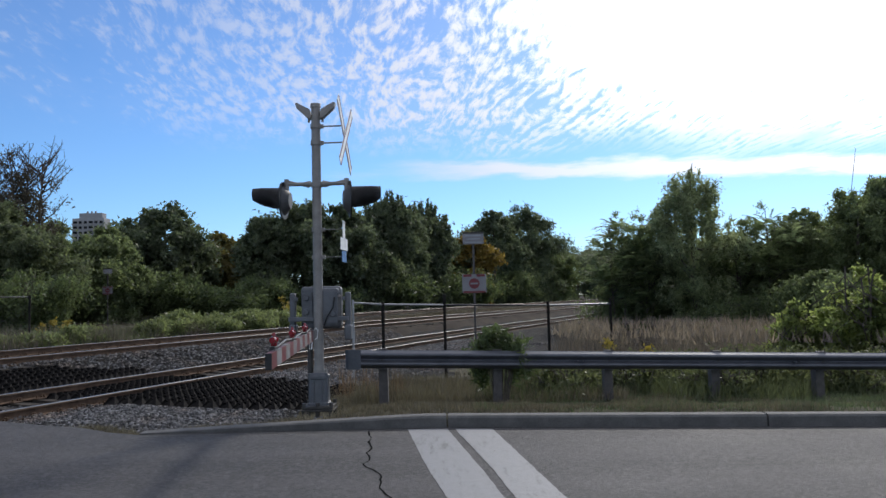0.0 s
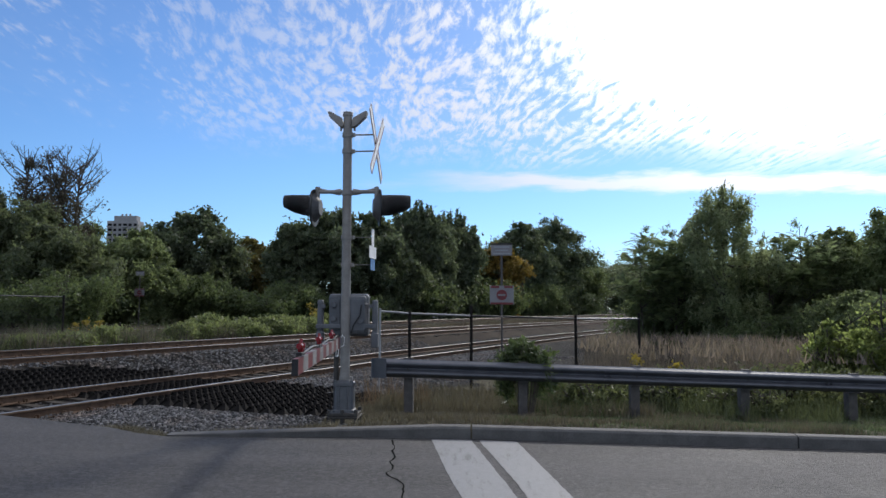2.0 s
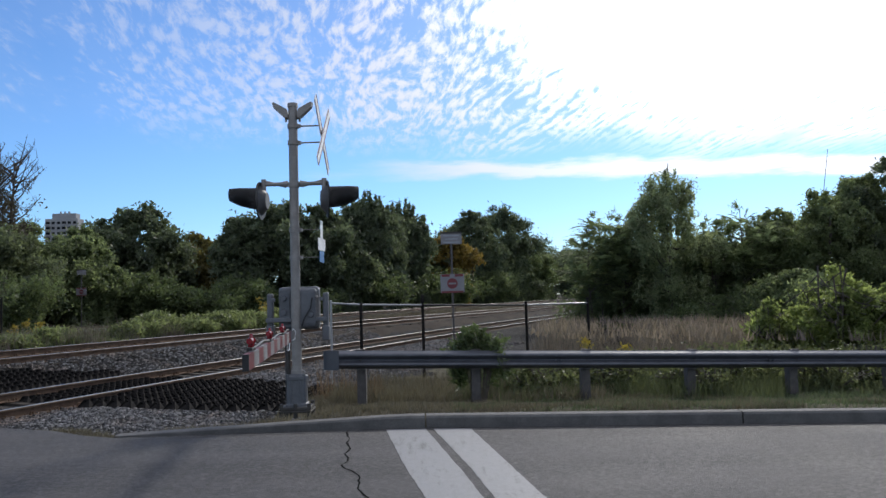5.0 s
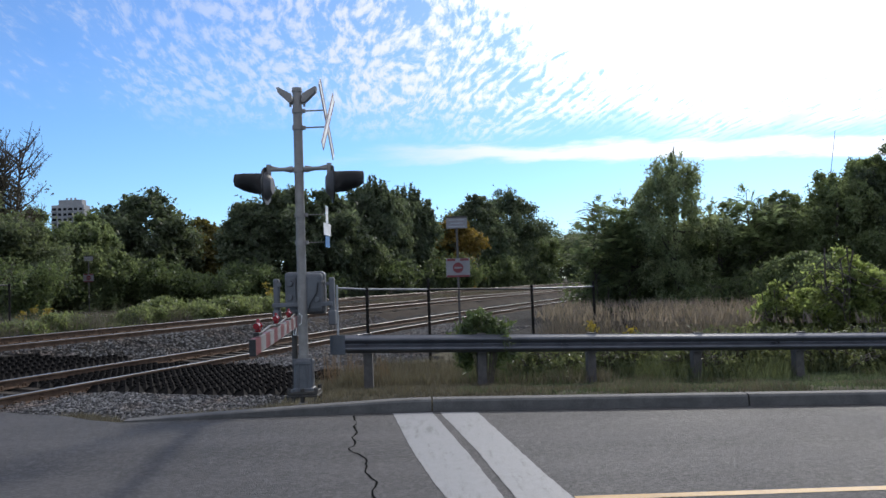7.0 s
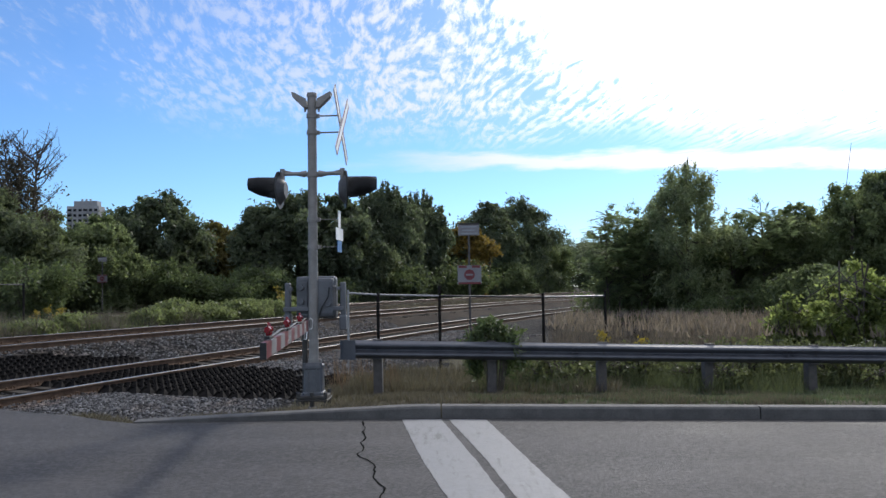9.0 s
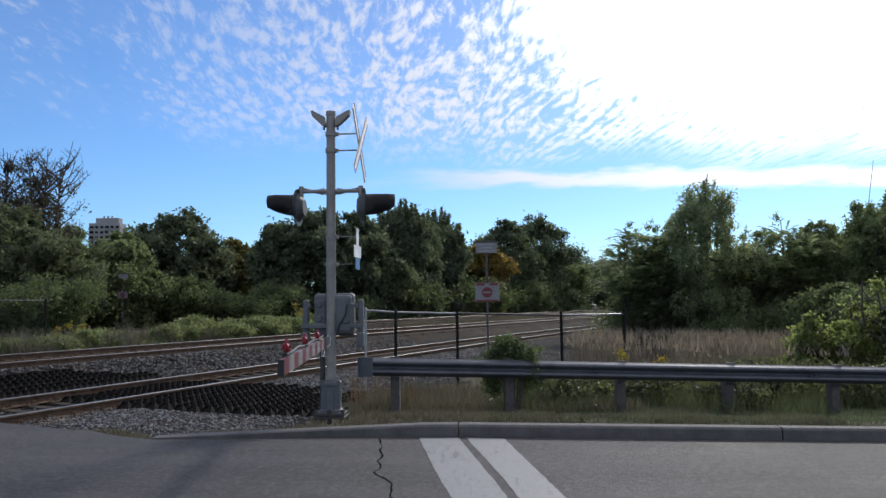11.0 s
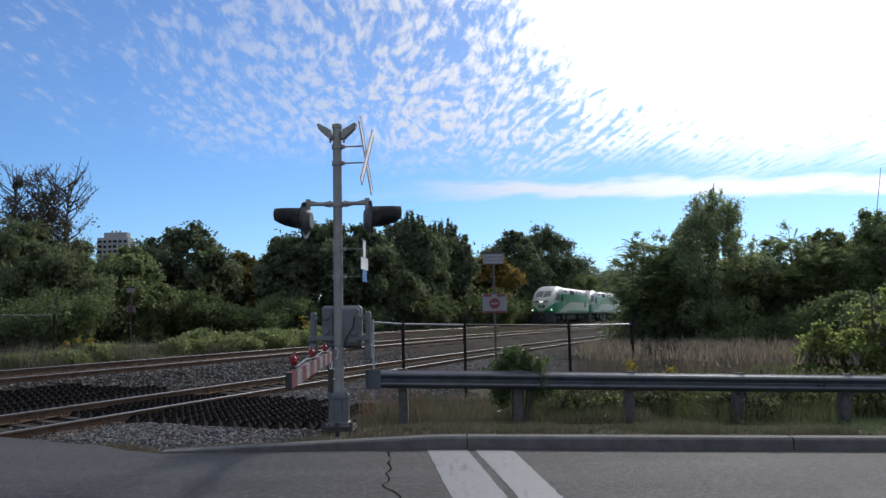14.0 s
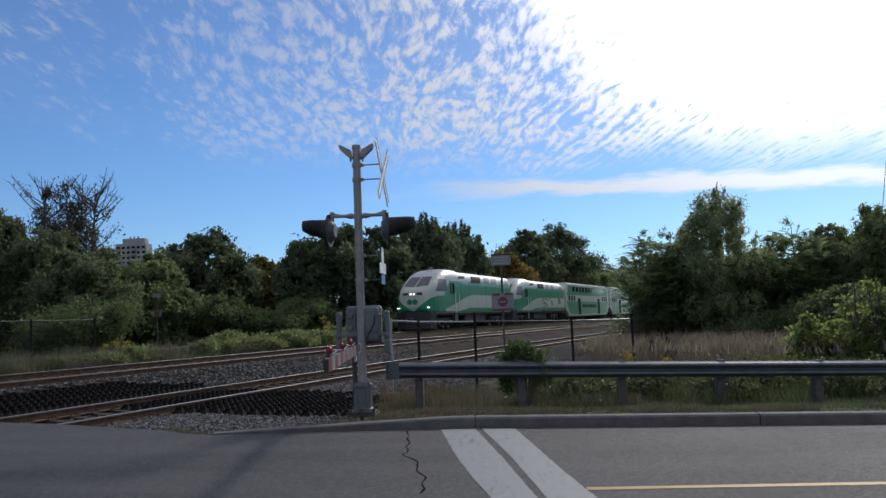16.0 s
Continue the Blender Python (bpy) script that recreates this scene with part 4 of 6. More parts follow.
        rod(bm, p + Vector((0, 0, 0.12)), p + Vector((0, 0, 0.15)), 0.02, 0.012, n=8)
        part("lens", bm, M_REDLENS, lamp)


# ---- fences and signs ----
def chain_link(bm, p, q, z0, z1, r=0.0016, gap=0.10):
    """A diamond mesh of thin wires between two posts."""
    p, q = Vector(p), Vector(q)
    L, H = (q - p).length, z1 - z0
    d = (q - p) / L
    u = -H
    while u < L:
        for sg in (1, -1):
            a, b = (u, 0.0), (u + H, H)
            lo, hi = max(0.0, -u), min(H, L - u)
            if hi - lo > 0.02:
                zz = (lambda t: z0 + t) if sg > 0 else (lambda t: z1 - t)
                A, B = p + d * (u + lo), p + d * (u + hi)
                va = [bm.verts.new((A.x, A.y, zz(lo) - r)), bm.verts.new((A.x, A.y, zz(lo) + r)), bm.verts.new((B.x, B.y, zz(hi) + r)), bm.verts.new((B.x, B.y, zz(hi) - r))]
                bm.faces.new(va)
        u += gap


def make_fence(name, posts, label, rail_r=0.022, mesh_bottom=0.05, gap=0.10):
    """posts: x, y, foot, top, height of the top rail."""
    g = thing(name, Matrix(), label, "fence")
    for x, y, z0, z1, zr in posts:
        bm = bmesh.new()
        slim = rail_r > 0.02 and x < -1.5
        rod(bm, (x, y, z0 - 0.1), (x, y, z1), 0.024 if slim else 0.035, n=10)
        bmesh.ops.create_uvsphere(bm, u_segments=10, v_segments=6, radius=0.026 if slim else 0.040, matrix=Matrix.Translation((x, y, z1)))
        part("post", bm, M_SIGNPOST if slim else M_RUBBER, g)
    for k, (a, b) in enumerate(zip(posts, posts[1:])):
        bm = bmesh.new()
        rod(bm, (a[0], a[1], a[4]), (b[0], b[1], b[4]), rail_r, n=8)
        part("top_rail", bm, M_SIGNPOST if k < 2 and rail_r > 0.02 else M_GALV if k == 3 and rail_r > 0.02 else M_BLACK, g)
        bm = bmesh.new()
        chain_link(bm, (a[0], a[1], 0), (b[0], b[1], 0), max(a[2], b[2]) + mesh_bottom, min(a[4], b[4]), gap=gap)
        part("wire_mesh", bm, M_BLACK, g)


def make_fences():
    make_fence("chain_link_fence", [(-1.94, 16.6, 0.0, 1.74, 1.70), (-1.34, 17.0, 0.0, 1.66, 1.65), (0.0, 17.6, -0.02, 1.80, 1.60), (2.52, 19.0, -0.05, 1.58, 1.52), (4.46, 21.0, -0.08, 1.62, 1.50)], "low black chain-link fence with a metal top rail beside the track")
    make_fence("chain_link_fence", [(-12.75 - 0.78 * k, 24.0 - 2.37 * k, 0.42, 2.12, 2.10) for k in range(4)], "tall black chain-link fence behind the far track", rail_r=0.02, gap=0.12)


def make_notice(x, y, foot, s, label):
    g = thing("notice_sign", pose(x, y, foot), label, "sign", "notice signs at the track")
    bm = bmesh.new()
    rod(bm, (0, 0.03, -0.2), (0, 0.03, 3.45 * s), 0.03 * s, n=10)
    part("post", bm, M_WOODPOST, g)
    bm = bmesh.new()
    box(bm, 0, 0, 3.30 * s, 0.54 * s, 0.012, 0.32 * s, bevel=0.004)
    p = part("upper_plate", bm, M_SIGNWHITE, g)
    bm = bmesh.new()
    box(bm, 0, -0.008, 3.435 * s, 0.54 * s, 0.004, 0.05 * s)
    part("top_band", bm, M_TREAD, p)
    for k, w in enumerate((0.40, 0.34, 0.42)):
        bm = bmesh.new()
        box(bm, 0, -0.0075, (3.36 - 0.085 * k) * s, w * s, 0.003, 0.028 * s)
        part("text_bar", bm, M_PALEBAR, p)
    bm = bmesh.new()
    box(bm, 0, 0, 2.13 * s, 0.61 * s, 0.012, 0.48 * s, bevel=0.004)
    p = part("lower_plate", bm, M_SIGNWHITE, g, "white plate with a red no entry disc")
    for cx, cz, w, hh in ((-0.17, 2.335, 0.21, 0.06), (0.17, 2.335, 0.21, 0.06), (0, 1.915, 0.57, 0.05)):
        bm = bmesh.new()
        box(bm, cx * s, -0.008, cz * s, w * s, 0.004, hh * s)
        part("red_band", bm, M_RED, p)
    bm = bmesh.new()
    rod(bm, (0, -0.006, 2.13 * s), (0, -0.011, 2.13 * s), 0.135 * s, n=28)
    disc = part("disc", bm, M_RED, p)
    bm = bmesh.new()
    box(bm, 0, -0.0135, 2.13 * s, 0.19 * s, 0.004, 0.045 * s)
    part("bar", bm, M_SIGNWHITE, disc)


def make_far_post(x, y, foot):
    """A bare post with a bracket: the thin antenna pole over the trees."""
    g = thing("antenna_pole", pose(x, y, foot), "thin bare metal antenna pole above the trees", "pole")
    bm = bmesh.new()
    rod(bm, (0, 0, 0), (1.95, 0, 12.3), 0.06, 0.02, 8)
    part("pole", bm, M_SIGNPOST, g)


def make_tower():
    g = thing("apartment_building", pose(-190, 420, 0.3), "pale concrete apartment building far behind the trees", "building")
    bm = bmesh.new()
    box(bm, 0, 0, 24.5, 17.0, 8, 49, bevel=0.1)
    wall = part("wall", bm, M_HAZED_CONCRETE, g)
    bm = bmesh.new()
    box(bm, 0.8, 0, 50.4, 12.5, 5, 3.0, bevel=0.1)
    for k in range(3):
        box(bm, -2 + 2.2 * k, 0, 52.4, 0.8, 0.8, 1.6)
    part("roof_plant", bm, M_HAZED_CONCRETE, g)
    for fl in range(8):
        for k in range(6):
            bm = bmesh.new()
            box(bm, -7.0 + 2.8 * k, -4.02, 46.8 - 2.8 * fl, 1.6 if k % 3 else 2.2, 0.25, 1.3, bevel=0.03)
            part("window", bm, M_PANE, g)
            if k in (0, 3):
                bm = bmesh.new()
                box(bm, -7.0 + 2.8 * k, -4.6, 45.7 - 2.8 * fl, 2.7, 1.2, 0.8)
                part("balcony", bm, M_HAZED_CONCRETE, g)


# ---- plants ----
def leaf_mesh(name, centres, size, material, parent, rnd, up=0.25, long=1.6):
    """Many single leaves (folded diamonds) round the given places, as one crown."""
    c = np.asarray(centres)
    n = len(c)
    g = np.random.default_rng(rnd.randrange(1 << 30))
    d = g.normal(size=(n, 3))
    d[:, 2] -= up
    d /= np.linalg.norm(d, axis=1)[:, None]
    e = np.cross(d, g.normal(size=(n, 3)))
    e /= np.linalg.norm(e, axis=1)[:, None]
    s = size * g.uniform(0.6, 1.4, n)[:, None]
    tip, mid = d * s * long * 0.55, e * s * 0.42
    v = np.stack([c - tip * 0.8 - mid, c + tip, c - tip * 0.8 + mid], 1).reshape(-1, 3)
    me = bpy.data.meshes.new(name)
    me.vertices.add(3 * n), me.loops.add(3 * n), me.polygons.add(n)
    me.vertices.foreach_set("co", v.astype(np.float32).ravel())
    me.loops.foreach_set("vertex_index", np.arange(3 * n, dtype=np.int32))
    me.polygons.foreach_set("loop_start", np.arange(0, 3 * n, 3, dtype=np.int32))
    me.update()
    me.materials.append(material)
    ob = new(name, me)
    ob.parent = parent
    return ob


def frond_mesh(name, fronds, material, parent, rnd, pairs=12):
    """Pinnate fronds: each a drooping rib with narrow leaflets on both sides."""
    g = np.random.default_rng(rnd.randrange(1 << 30))
    f = np.asarray(fronds)
    n = len(f)
    c, e = f[:, None, :3], f[:, None, 3:]
    long = np.linalg.norm(e, axis=2, keepdims=True)
    along_rib = e / long
    side = np.cross(along_rib, (0.0, 0.0, 1.0))
    side /= np.linalg.norm(side, axis=2, keepdims=True) + 1e-6
    u = np.linspace(0.15, 1.0, pairs)[None, :, None]
    rib = c + e * u + np.array((0.0, 0.0, -0.35)) * long * u * u
    tris = []
    for sign in (-1.0, 1.0):
        size = (0.24 - 0.11 * u) * g.uniform(0.75, 1.25, (n, pairs, 1))
        tip = rib + side * (sign * size) + along_rib * (0.45 * size) + g.normal(0, 0.02, (n, pairs, 3))
        tip[:, :, 2:] -= 0.35 * size
        tris.append(np.stack([rib - along_rib * 0.028, tip, rib + along_rib * 0.028], 2))
    v = np.concatenate(tris, 1).reshape(-1, 3)
    k = len(v) // 3
    me = bpy.data.meshes.new(name)
    me.vertices.add(3 * k), me.loops.add(3 * k), me.polygons.add(k)
    me.vertices.foreach_set("co", v.astype(np.float32).ravel())
    me.loops.foreach_set("vertex_index", np.arange(3 * k, dtype=np.int32))
    me.polygons.foreach_set("loop_start", np.arange(0, 3 * k, 3, dtype=np.int32))
    me.update()
    me.materials.append(material)
    ob = new(name, me)
    ob.parent = parent
    return ob


def limb(bm, pts, r0, r1, n=6):
    """A tapered, bent limb along points."""
    rings = []
    for i, p in enumerate(pts):
        p = Vector(p)
        d = (Vector(pts[min(i + 1, len(pts) - 1)]) - Vector(pts[max(i - 1, 0)])).normalized()
        q = d.to_track_quat("Z", "Y")
        r = r0 + (r1 - r0) * i / (len(pts) - 1)
        rings.append([bm.verts.new(p + q @ Vector((r * math.cos(2 * math.pi * k / n), r * math.sin(2 * math.pi * k / n), 0))) for k in range(n)])
    for a, b in zip(rings, rings[1:]):
        for k in range(n):
            bm.faces.new((a[k], a[(k + 1) % n], b[(k + 1) % n], b[k]))


KINDS = {
    # leaves, leaf size, material, label, shape
    "dark": (18500, 0.26, L_DARK, "dense dark green broadleaf tree at the edge of the woods", "round"),
    "leafy": (17000, 0.225, L_MID, "green broadleaf tree with a loose uneven crown", "round"),
    "grove": (17000, 0.225, L_GROVE, "dull green broadleaf tree with a feathery uneven crown", "round"),
    "brown": (12000, 0.28, L_BROWN, "olive green tree turning brown in autumn", "round"),
    "orange": (12000, 0.30, L_ORANGE, "tree with orange and yellow autumn leaves", "round"),
    "spiky": (24000, 0.21, L_DARK, "tall dark green tree with upright pointed shoots", "spiky"),
    "willow": (15000, 0.15, L_WILLOW, "tall grey-green tree with upright pointed shoots", "spiky"),
    "droop": (3600, 0.15, L_FROND, "slender green tree with drooping feathery branches", "droop"),
    "bright": (3900, 0.17, L_BRIGHT, "bright yellow-green sapling bush behind the guardrail", "bush"),
    "shrub": (9000, 0.20, L_SHRUB, "green shrub with a ragged top under the trees", "bush"),
    "under": (2200, 0.11, L_UNDER, "dark green undergrowth behind the guardrail", "bush"),
    "low": (2600, 0.15, L_WEED, "low green weedy bush beside the tracks", "bush"),
    "dead": (7000, 0.20, L_WITHER, "half dead tree with bare upright branches", "dead"),
}


def make_tree(kind, x, y, top, r, seed):
    if kind == "shrub":
        top, r = top * (0.72, 1.15, 0.9, 1.3)[seed % 4], r * (1.0, 0.8, 1.15, 0.75)[seed % 4]
    count, size, material, label, shape = KINDS[kind]
    count, size = int(count * 2.5), size * 0.70
    rnd = random.Random(seed)
    foot = land(x, y) - 0.05
    h = top - foot
    g = thing("shrub" if shape == "bush" else "tree", pose(x, y, foot), label, "shrub" if shape == "bush" else "tree")
    bm = bmesh.new()
    tips = []
    if shape == "dead":
        trunks = [(tx + rnd.uniform(-0.15, 0.15), rnd.uniform(-0.5, 0.5)) for tx in (-0.85, -0.3, 0.35, 0.95)]
    elif shape == "droop":
        trunks = [(rnd.uniform(-r, r) * 0.25, rnd.uniform(-r, r) * 0.25) for _ in range(2)]
    elif shape == "bush":
        trunks = [(rnd.uniform(-r, r) * 0.3, rnd.uniform(-r, r) * 0.3) for _ in range(4)]
    else:
        trunks = [(0, 0)]
    lo = {"round": 0.18, "spiky": 0.12, "droop": 0.2, "bush": 0.02, "dead": 0.35}[shape]
    for tx, ty in trunks:
        bend = [(tx + rnd.uniform(-0.1, 0.1) * h * 0.25 * t + tx * 0.9 * t * (shape != "round"), ty + rnd.uniform(-0.1, 0.1) * h * 0.2 * t, h * t * (0.97 if len(trunks) < 2 else rnd.uniform(0.8, 0.97))) for t in (0, 0.25, 0.5, 0.75, 1.0)]
        r0 = 0.03 if shape == "bush" else 0.05 if shape == "droop" else 0.012 * h if shape == "dead" else 0.018 * h + 0.03
        limb(bm, bend, r0, 0.02)
        for _ in range({"round": 16, "spiky": 20, "droop": 22, "bush": 8, "dead": 30}[shape]):
            t = rnd.uniform(lo, 0.95)
            i = min(3, int(t * 4))
            f = t * 4 - i
            p = Vector(bend[i]).lerp(Vector(bend[i + 1]), f)
            a = rnd.uniform(0, 2 * math.pi)
            width = r * (math.sin(math.pi * min(1, (t - lo) / (1 - lo) * 0.72 + 0.22)) if shape != "bush" else 1.0) * rnd.uniform(0.6, 1.15)
            width *= 0.72 if shape == "dead" else 1.0
            rise = {"round": 0.5, "spiky": 1.3, "droop": 0.35, "bush": 0.9, "dead": 1.0}[shape] * width
            q = p + Vector((math.cos(a) * width, math.sin(a) * width, rise * rnd.uniform(0.6, 1.2)))
            away = min(1.0, math.hypot(q.x, q.y) / max(r, 0.3))
            q.z = min(q.z, h * (1.0 if shape == "dead" else (0.99 - {"round": 0.3, "spiky": 0.42, "droop": 0.25, "bush": 0.38, "dead": 0.0}[shape] * away ** 1.6) * rnd.uniform(0.86, 1.0)))
            if shape == "spiky":
                q.z = min(q.z, h * 0.93 - 0.8 * r * away ** 2)
            mid = p.lerp(q, 0.5) + Vector((0, 0, -0.1 * width if shape != "droop" else 0.2 * width))
            limb(bm, [p, mid, q], (0.42 if shape == "dead" else 0.35) * r0 * (1 - 0.5 * t) + 0.01, 0.012, 5)
            tips.append((p, mid, q, width))
            for _ in range(7 if shape == "dead" else 1):
                w = mid.lerp(q, rnd.random())
                e = w + Vector((rnd.uniform(-1, 1), rnd.uniform(-1, 1), rnd.uniform(0.2, 1.2))) * (0.22 if shape == "dead" else 0.35) * width
                limb(bm, [w, w.lerp(e, 0.5) + Vector((0, 0, 0.03)), e], 0.016, 0.006, 4)
    part("trunk", bm, M_BARK, g)
    # leaves: a crown of many lobes with gaps between, and sprays that fray its outline
    size *= min(1.25, max(0.6, y / 58.0))
    pts, fronds = [], []
    if kind == "bright":
        # young saplings: upright stems, side branches that rise and carry nodding bunches of leaves
        for _ in range(6):
            a, off = rnd.uniform(0, 6.283), r * rnd.uniform(0.3, 0.85)
            base = Vector((off * math.cos(a), off * math.sin(a), 0))
            tall = h * (rnd.uniform(0.58, 0.86) if _ else 1.0)
            base = base if _ else base * 0.3
            for _ in range(30):
                t = rnd.uniform(0.08, 1.0)
                b = rnd.uniform(0, 6.283)
                reach = r * (1.08 - t) ** 0.7 * rnd.uniform(0.5, 1.2)
                p = base + Vector((0, 0, tall * t * 0.93))
                q = p + Vector((reach * math.cos(b), reach * math.sin(b), reach * rnd.uniform(0.1, 0.7)))
                for _ in range(int(count / 150)):
                    u = rnd.random() ** 0.6
                    w = p.lerp(q, u)
                    drop = abs(rnd.gauss(0, 0.10)) * u
                    pts.append((w.x + rnd.gauss(0, 0.075), w.y + rnd.gauss(0, 0.075), max(0.03, min(tall, w.z - drop + rnd.gauss(0, 0.04)))))
    elif shape == "bush":
        stems = int(20 + 16 * r)
        for _ in range(stems):
            a, lean = rnd.uniform(0, 6.283), rnd.random() ** 0.7
            foot_r = r * 0.55 * rnd.random() ** 0.5
            base = Vector((foot_r * math.cos(a), foot_r * math.sin(a), 0))
            long = h * rnd.uniform(0.62, 1.02) * (1.0 - 0.42 * lean)
            tip = base + Vector((math.cos(a), math.sin(a), 0)) * (r * 0.62 * lean) + Vector((rnd.gauss(0, 0.1) * r, rnd.gauss(0, 0.1) * r, long))
            fan = (0.062 * r + 0.04)
            for _ in range(int(count * 0.94 / stems)):
                u = 0.04 + 0.98 * rnd.random() ** 0.8
                p = base.lerp(tip, u) + Vector((math.cos(a), math.sin(a), 0)) * (0.35 * lean * r * u * (1 - u))
                wide = fan * (1.15 - 0.75 * u)
                nod = abs(rnd.gauss(0, wide)) * 0.4
                p = (p.x + rnd.gauss(0, wide), p.y + rnd.gauss(0, wide), max(0.03, p.z - nod + rnd.gauss(0, 0.06)))
                if noise.noise((p[0] * 2.2 + seed, p[1] * 2.2, p[2] * 2.2)) > -0.18:
                    pts.append(p)
    elif shape != "dead":
        lobes = []
        many = {"round": 200, "spiky": 80, "droop": 16}[shape]
        wild = rnd.uniform(0, 60)
        for k in range(many):
            a = rnd.uniform(0, 6.283)
            if shape == "spiky":
                t = lo * 0.5 + (0.95 - lo * 0.5) * ((k + rnd.random()) / many)
                prof, rr = min(1.0, 0.42 + (1.0 - t) * 1.1) * min(1.0, 0.75 + t), rnd.uniform(0.12, 0.24)
                w, tall, rad = r * prof * rnd.uniform(0.3, 1.0), rnd.uniform(0.9, 1.5), rr * r
            else:
                # sprays on an uneven outline: bulges and bays round the crown
                t = rnd.uniform(0.04, 0.97)
                prof = math.sin(math.pi * (0.20 + 0.72 * t))
                bulge = 1.0 + 0.55 * noise.noise((math.cos(a) * 1.1 + wild, math.sin(a) * 1.1, t * 3.0)) + 0.35 * noise.noise((math.cos(a) * 2.6, math.sin(a) * 2.6 + wild, t * 7.0))
                bulge = min(1.32, bulge)
                w = r * max(0.16, prof) * bulge * (1.0 - 0.75 * rnd.random() ** 1.7)
                rad, tall = r * rnd.uniform(0.07, 0.17) * (1.0 if t < 0.85 else 0.75) + 0.05, rnd.uniform(0.55, 1.0)
                if k % 5 == 0:
                    w, rad, tall = w * rnd.uniform(1.04, 1.18), rad * 0.5, tall * 1.6
            zc = min(h * t * (1.0 + (0.0 if shape == "spiky" else 0.10 * noise.noise((math.cos(a) * 1.6, math.sin(a) * 1.6, wild)))), h - rad * tall * 0.9)
            lobes.append((w * math.cos(a), w * math.sin(a), max(zc, rad * 0.5), rad, tall))
        if shape == "spiky":
            lobes = [(cx, cy, min(cz, h * (0.90 if kind == "willow" else 0.80) - 0.7 * r * (math.hypot(cx, cy) / r) ** 2.2 - rad * tall * 0.9), rad, tall) for cx, cy, cz, rad, tall in lobes]
            slender = kind == "willow"
            for _ in range(60 if slender else int(85 * max(0.6, r / 3.4))):
                a, w = rnd.uniform(0, 6.283), r * rnd.random() ** 0.6
                tip = h - 0.9 * r * (w / r) ** 1.6 - rnd.random() ** 1.5 * 0.26 * h
                size_up = h * rnd.uniform(0.15, 0.26)
                if slender:
                    tip = h * (1.0 - 0.36 * (w / r) ** 1.5) - rnd.random() ** 1.3 * 0.24 * h
                    size_up = min(tip * 0.8, h * rnd.uniform(0.08, 0.17))
                lean = rnd.uniform(0.0, 0.22)
                for m in range(70 if slender else 110):
                    u = rnd.random()
                    wide = (0.065 if slender else 0.085) * size_up * (1.02 - u) * (0.5 + u) + 0.008
                    d = w + lean * u * size_up - 0.1 * r
                    pts.append((d * math.cos(a) + rnd.gauss(0, wide), d * math.sin(a) + rnd.gauss(0, wide), tip - size_up * (1 - u)))
        area = sum(q[3] ** 2 * max(1.0, q[4] * 0.7) for q in lobes)
        off = rnd.uniform(0, 90)
        share = {"droop": 0.22, "spiky": 0.66}.get(shape, 0.86)
        for cx, cy, cz, rad, tall in lobes:
            for _ in range(int(count * share * rad * rad * max(1.0, tall * 0.7) / area)):
                v = Vector((rnd.gauss(0, 1), rnd.gauss(0, 1), rnd.gauss(0, 1)))
                v = v.normalized() * rad * (rnd.random() ** 0.45 + (abs(rnd.gauss(0, 0.55)) if rnd.random() < 0.5 else 0.0))
                if shape != "spiky":
                    out = max(0.2, math.hypot(cx, cy))
                    reach = abs(rnd.gauss(0, 0.8)) * rad
                    v += Vector((cx / out * reach, cy / out * reach, -0.5 * reach * reach / rad))
                v *= 1 + 0.45 * noise.noise((v.x * 2.2 / rad + off + cx, v.y * 2.2 / rad + cy, v.z * 2.2 / rad))
                p = (cx + v.x, cy + v.y, max(0.04, cz + v.z * tall))
                if noise.noise((p[0] * 1.5 + off, p[1] * 1.5, p[2] * 1.5)) > -0.10:
                    pts.append(p)
    if shape == "dead":
        for k in range(60):
            p, mid, q, w = rnd.choice(tips)
            c0 = p.lerp(mid, rnd.random())
            if c0.z > h * 0.62 and k % 3:
                continue
            big = rnd.uniform(0.14, 0.36) * (1.0 if c0.z > h * 0.55 else 1.5)
            for _ in range(150):
                pts.append((c0.x + rnd.gauss(0, big), c0.y + rnd.gauss(0, big), c0.z + rnd.gauss(0, big * 1.3)))
    per = max(5, int((count - len(pts)) / max(1, len(tips) * 2)))
    for p, mid, q, w in tips:
        for k in range(2 if shape != "dead" else 1):
            c0 = mid.lerp(q, rnd.uniform(0.35, 0.95))
            if shape == "dead" and (rnd.random() < 0.25 + 0.6 * (c0.z > h * 0.72)):
                continue
            d = (q - p).normalized()
            if shape == "droop":
                # feathered fronds along the branch and at its end
                for f in range(7):
                    c0 = p.lerp(mid, 0.4 + 0.6 * rnd.random()) if f < 2 else mid.lerp(q, rnd.random()) if f < 5 else q
                    e = (d * 0.8 + Vector((rnd.gauss(0, 0.7), rnd.gauss(0, 0.7), rnd.uniform(-0.2, 0.9)))).normalized() * rnd.uniform(0.7, 1.3)
                    if c0.z + e.z < h * 1.03:
                        fronds.append((*c0, *e))
                continue
            for _ in range(per):
                u = rnd.uniform(-0.5, 0.1) * w if shape == "dead" else rnd.uniform(-0.3, 0.6) * w
                j = (0.08 if shape == "dead" else 0.13) * w + 0.06
                v = c0 + d * u + Vector((rnd.gauss(0, j), rnd.gauss(0, j), rnd.gauss(0, j)))
                if shape == "spiky" and (v.z > h * 0.86 - 0.8 * r * (math.hypot(v.x, v.y) / r) ** 2):
                    continue
                if v.z < h * 1.03:
                    pts.append((v.x, v.y, max(v.z, 0.05)))
    if fronds:
        frond_mesh("fronds", fronds, material, g, rnd)
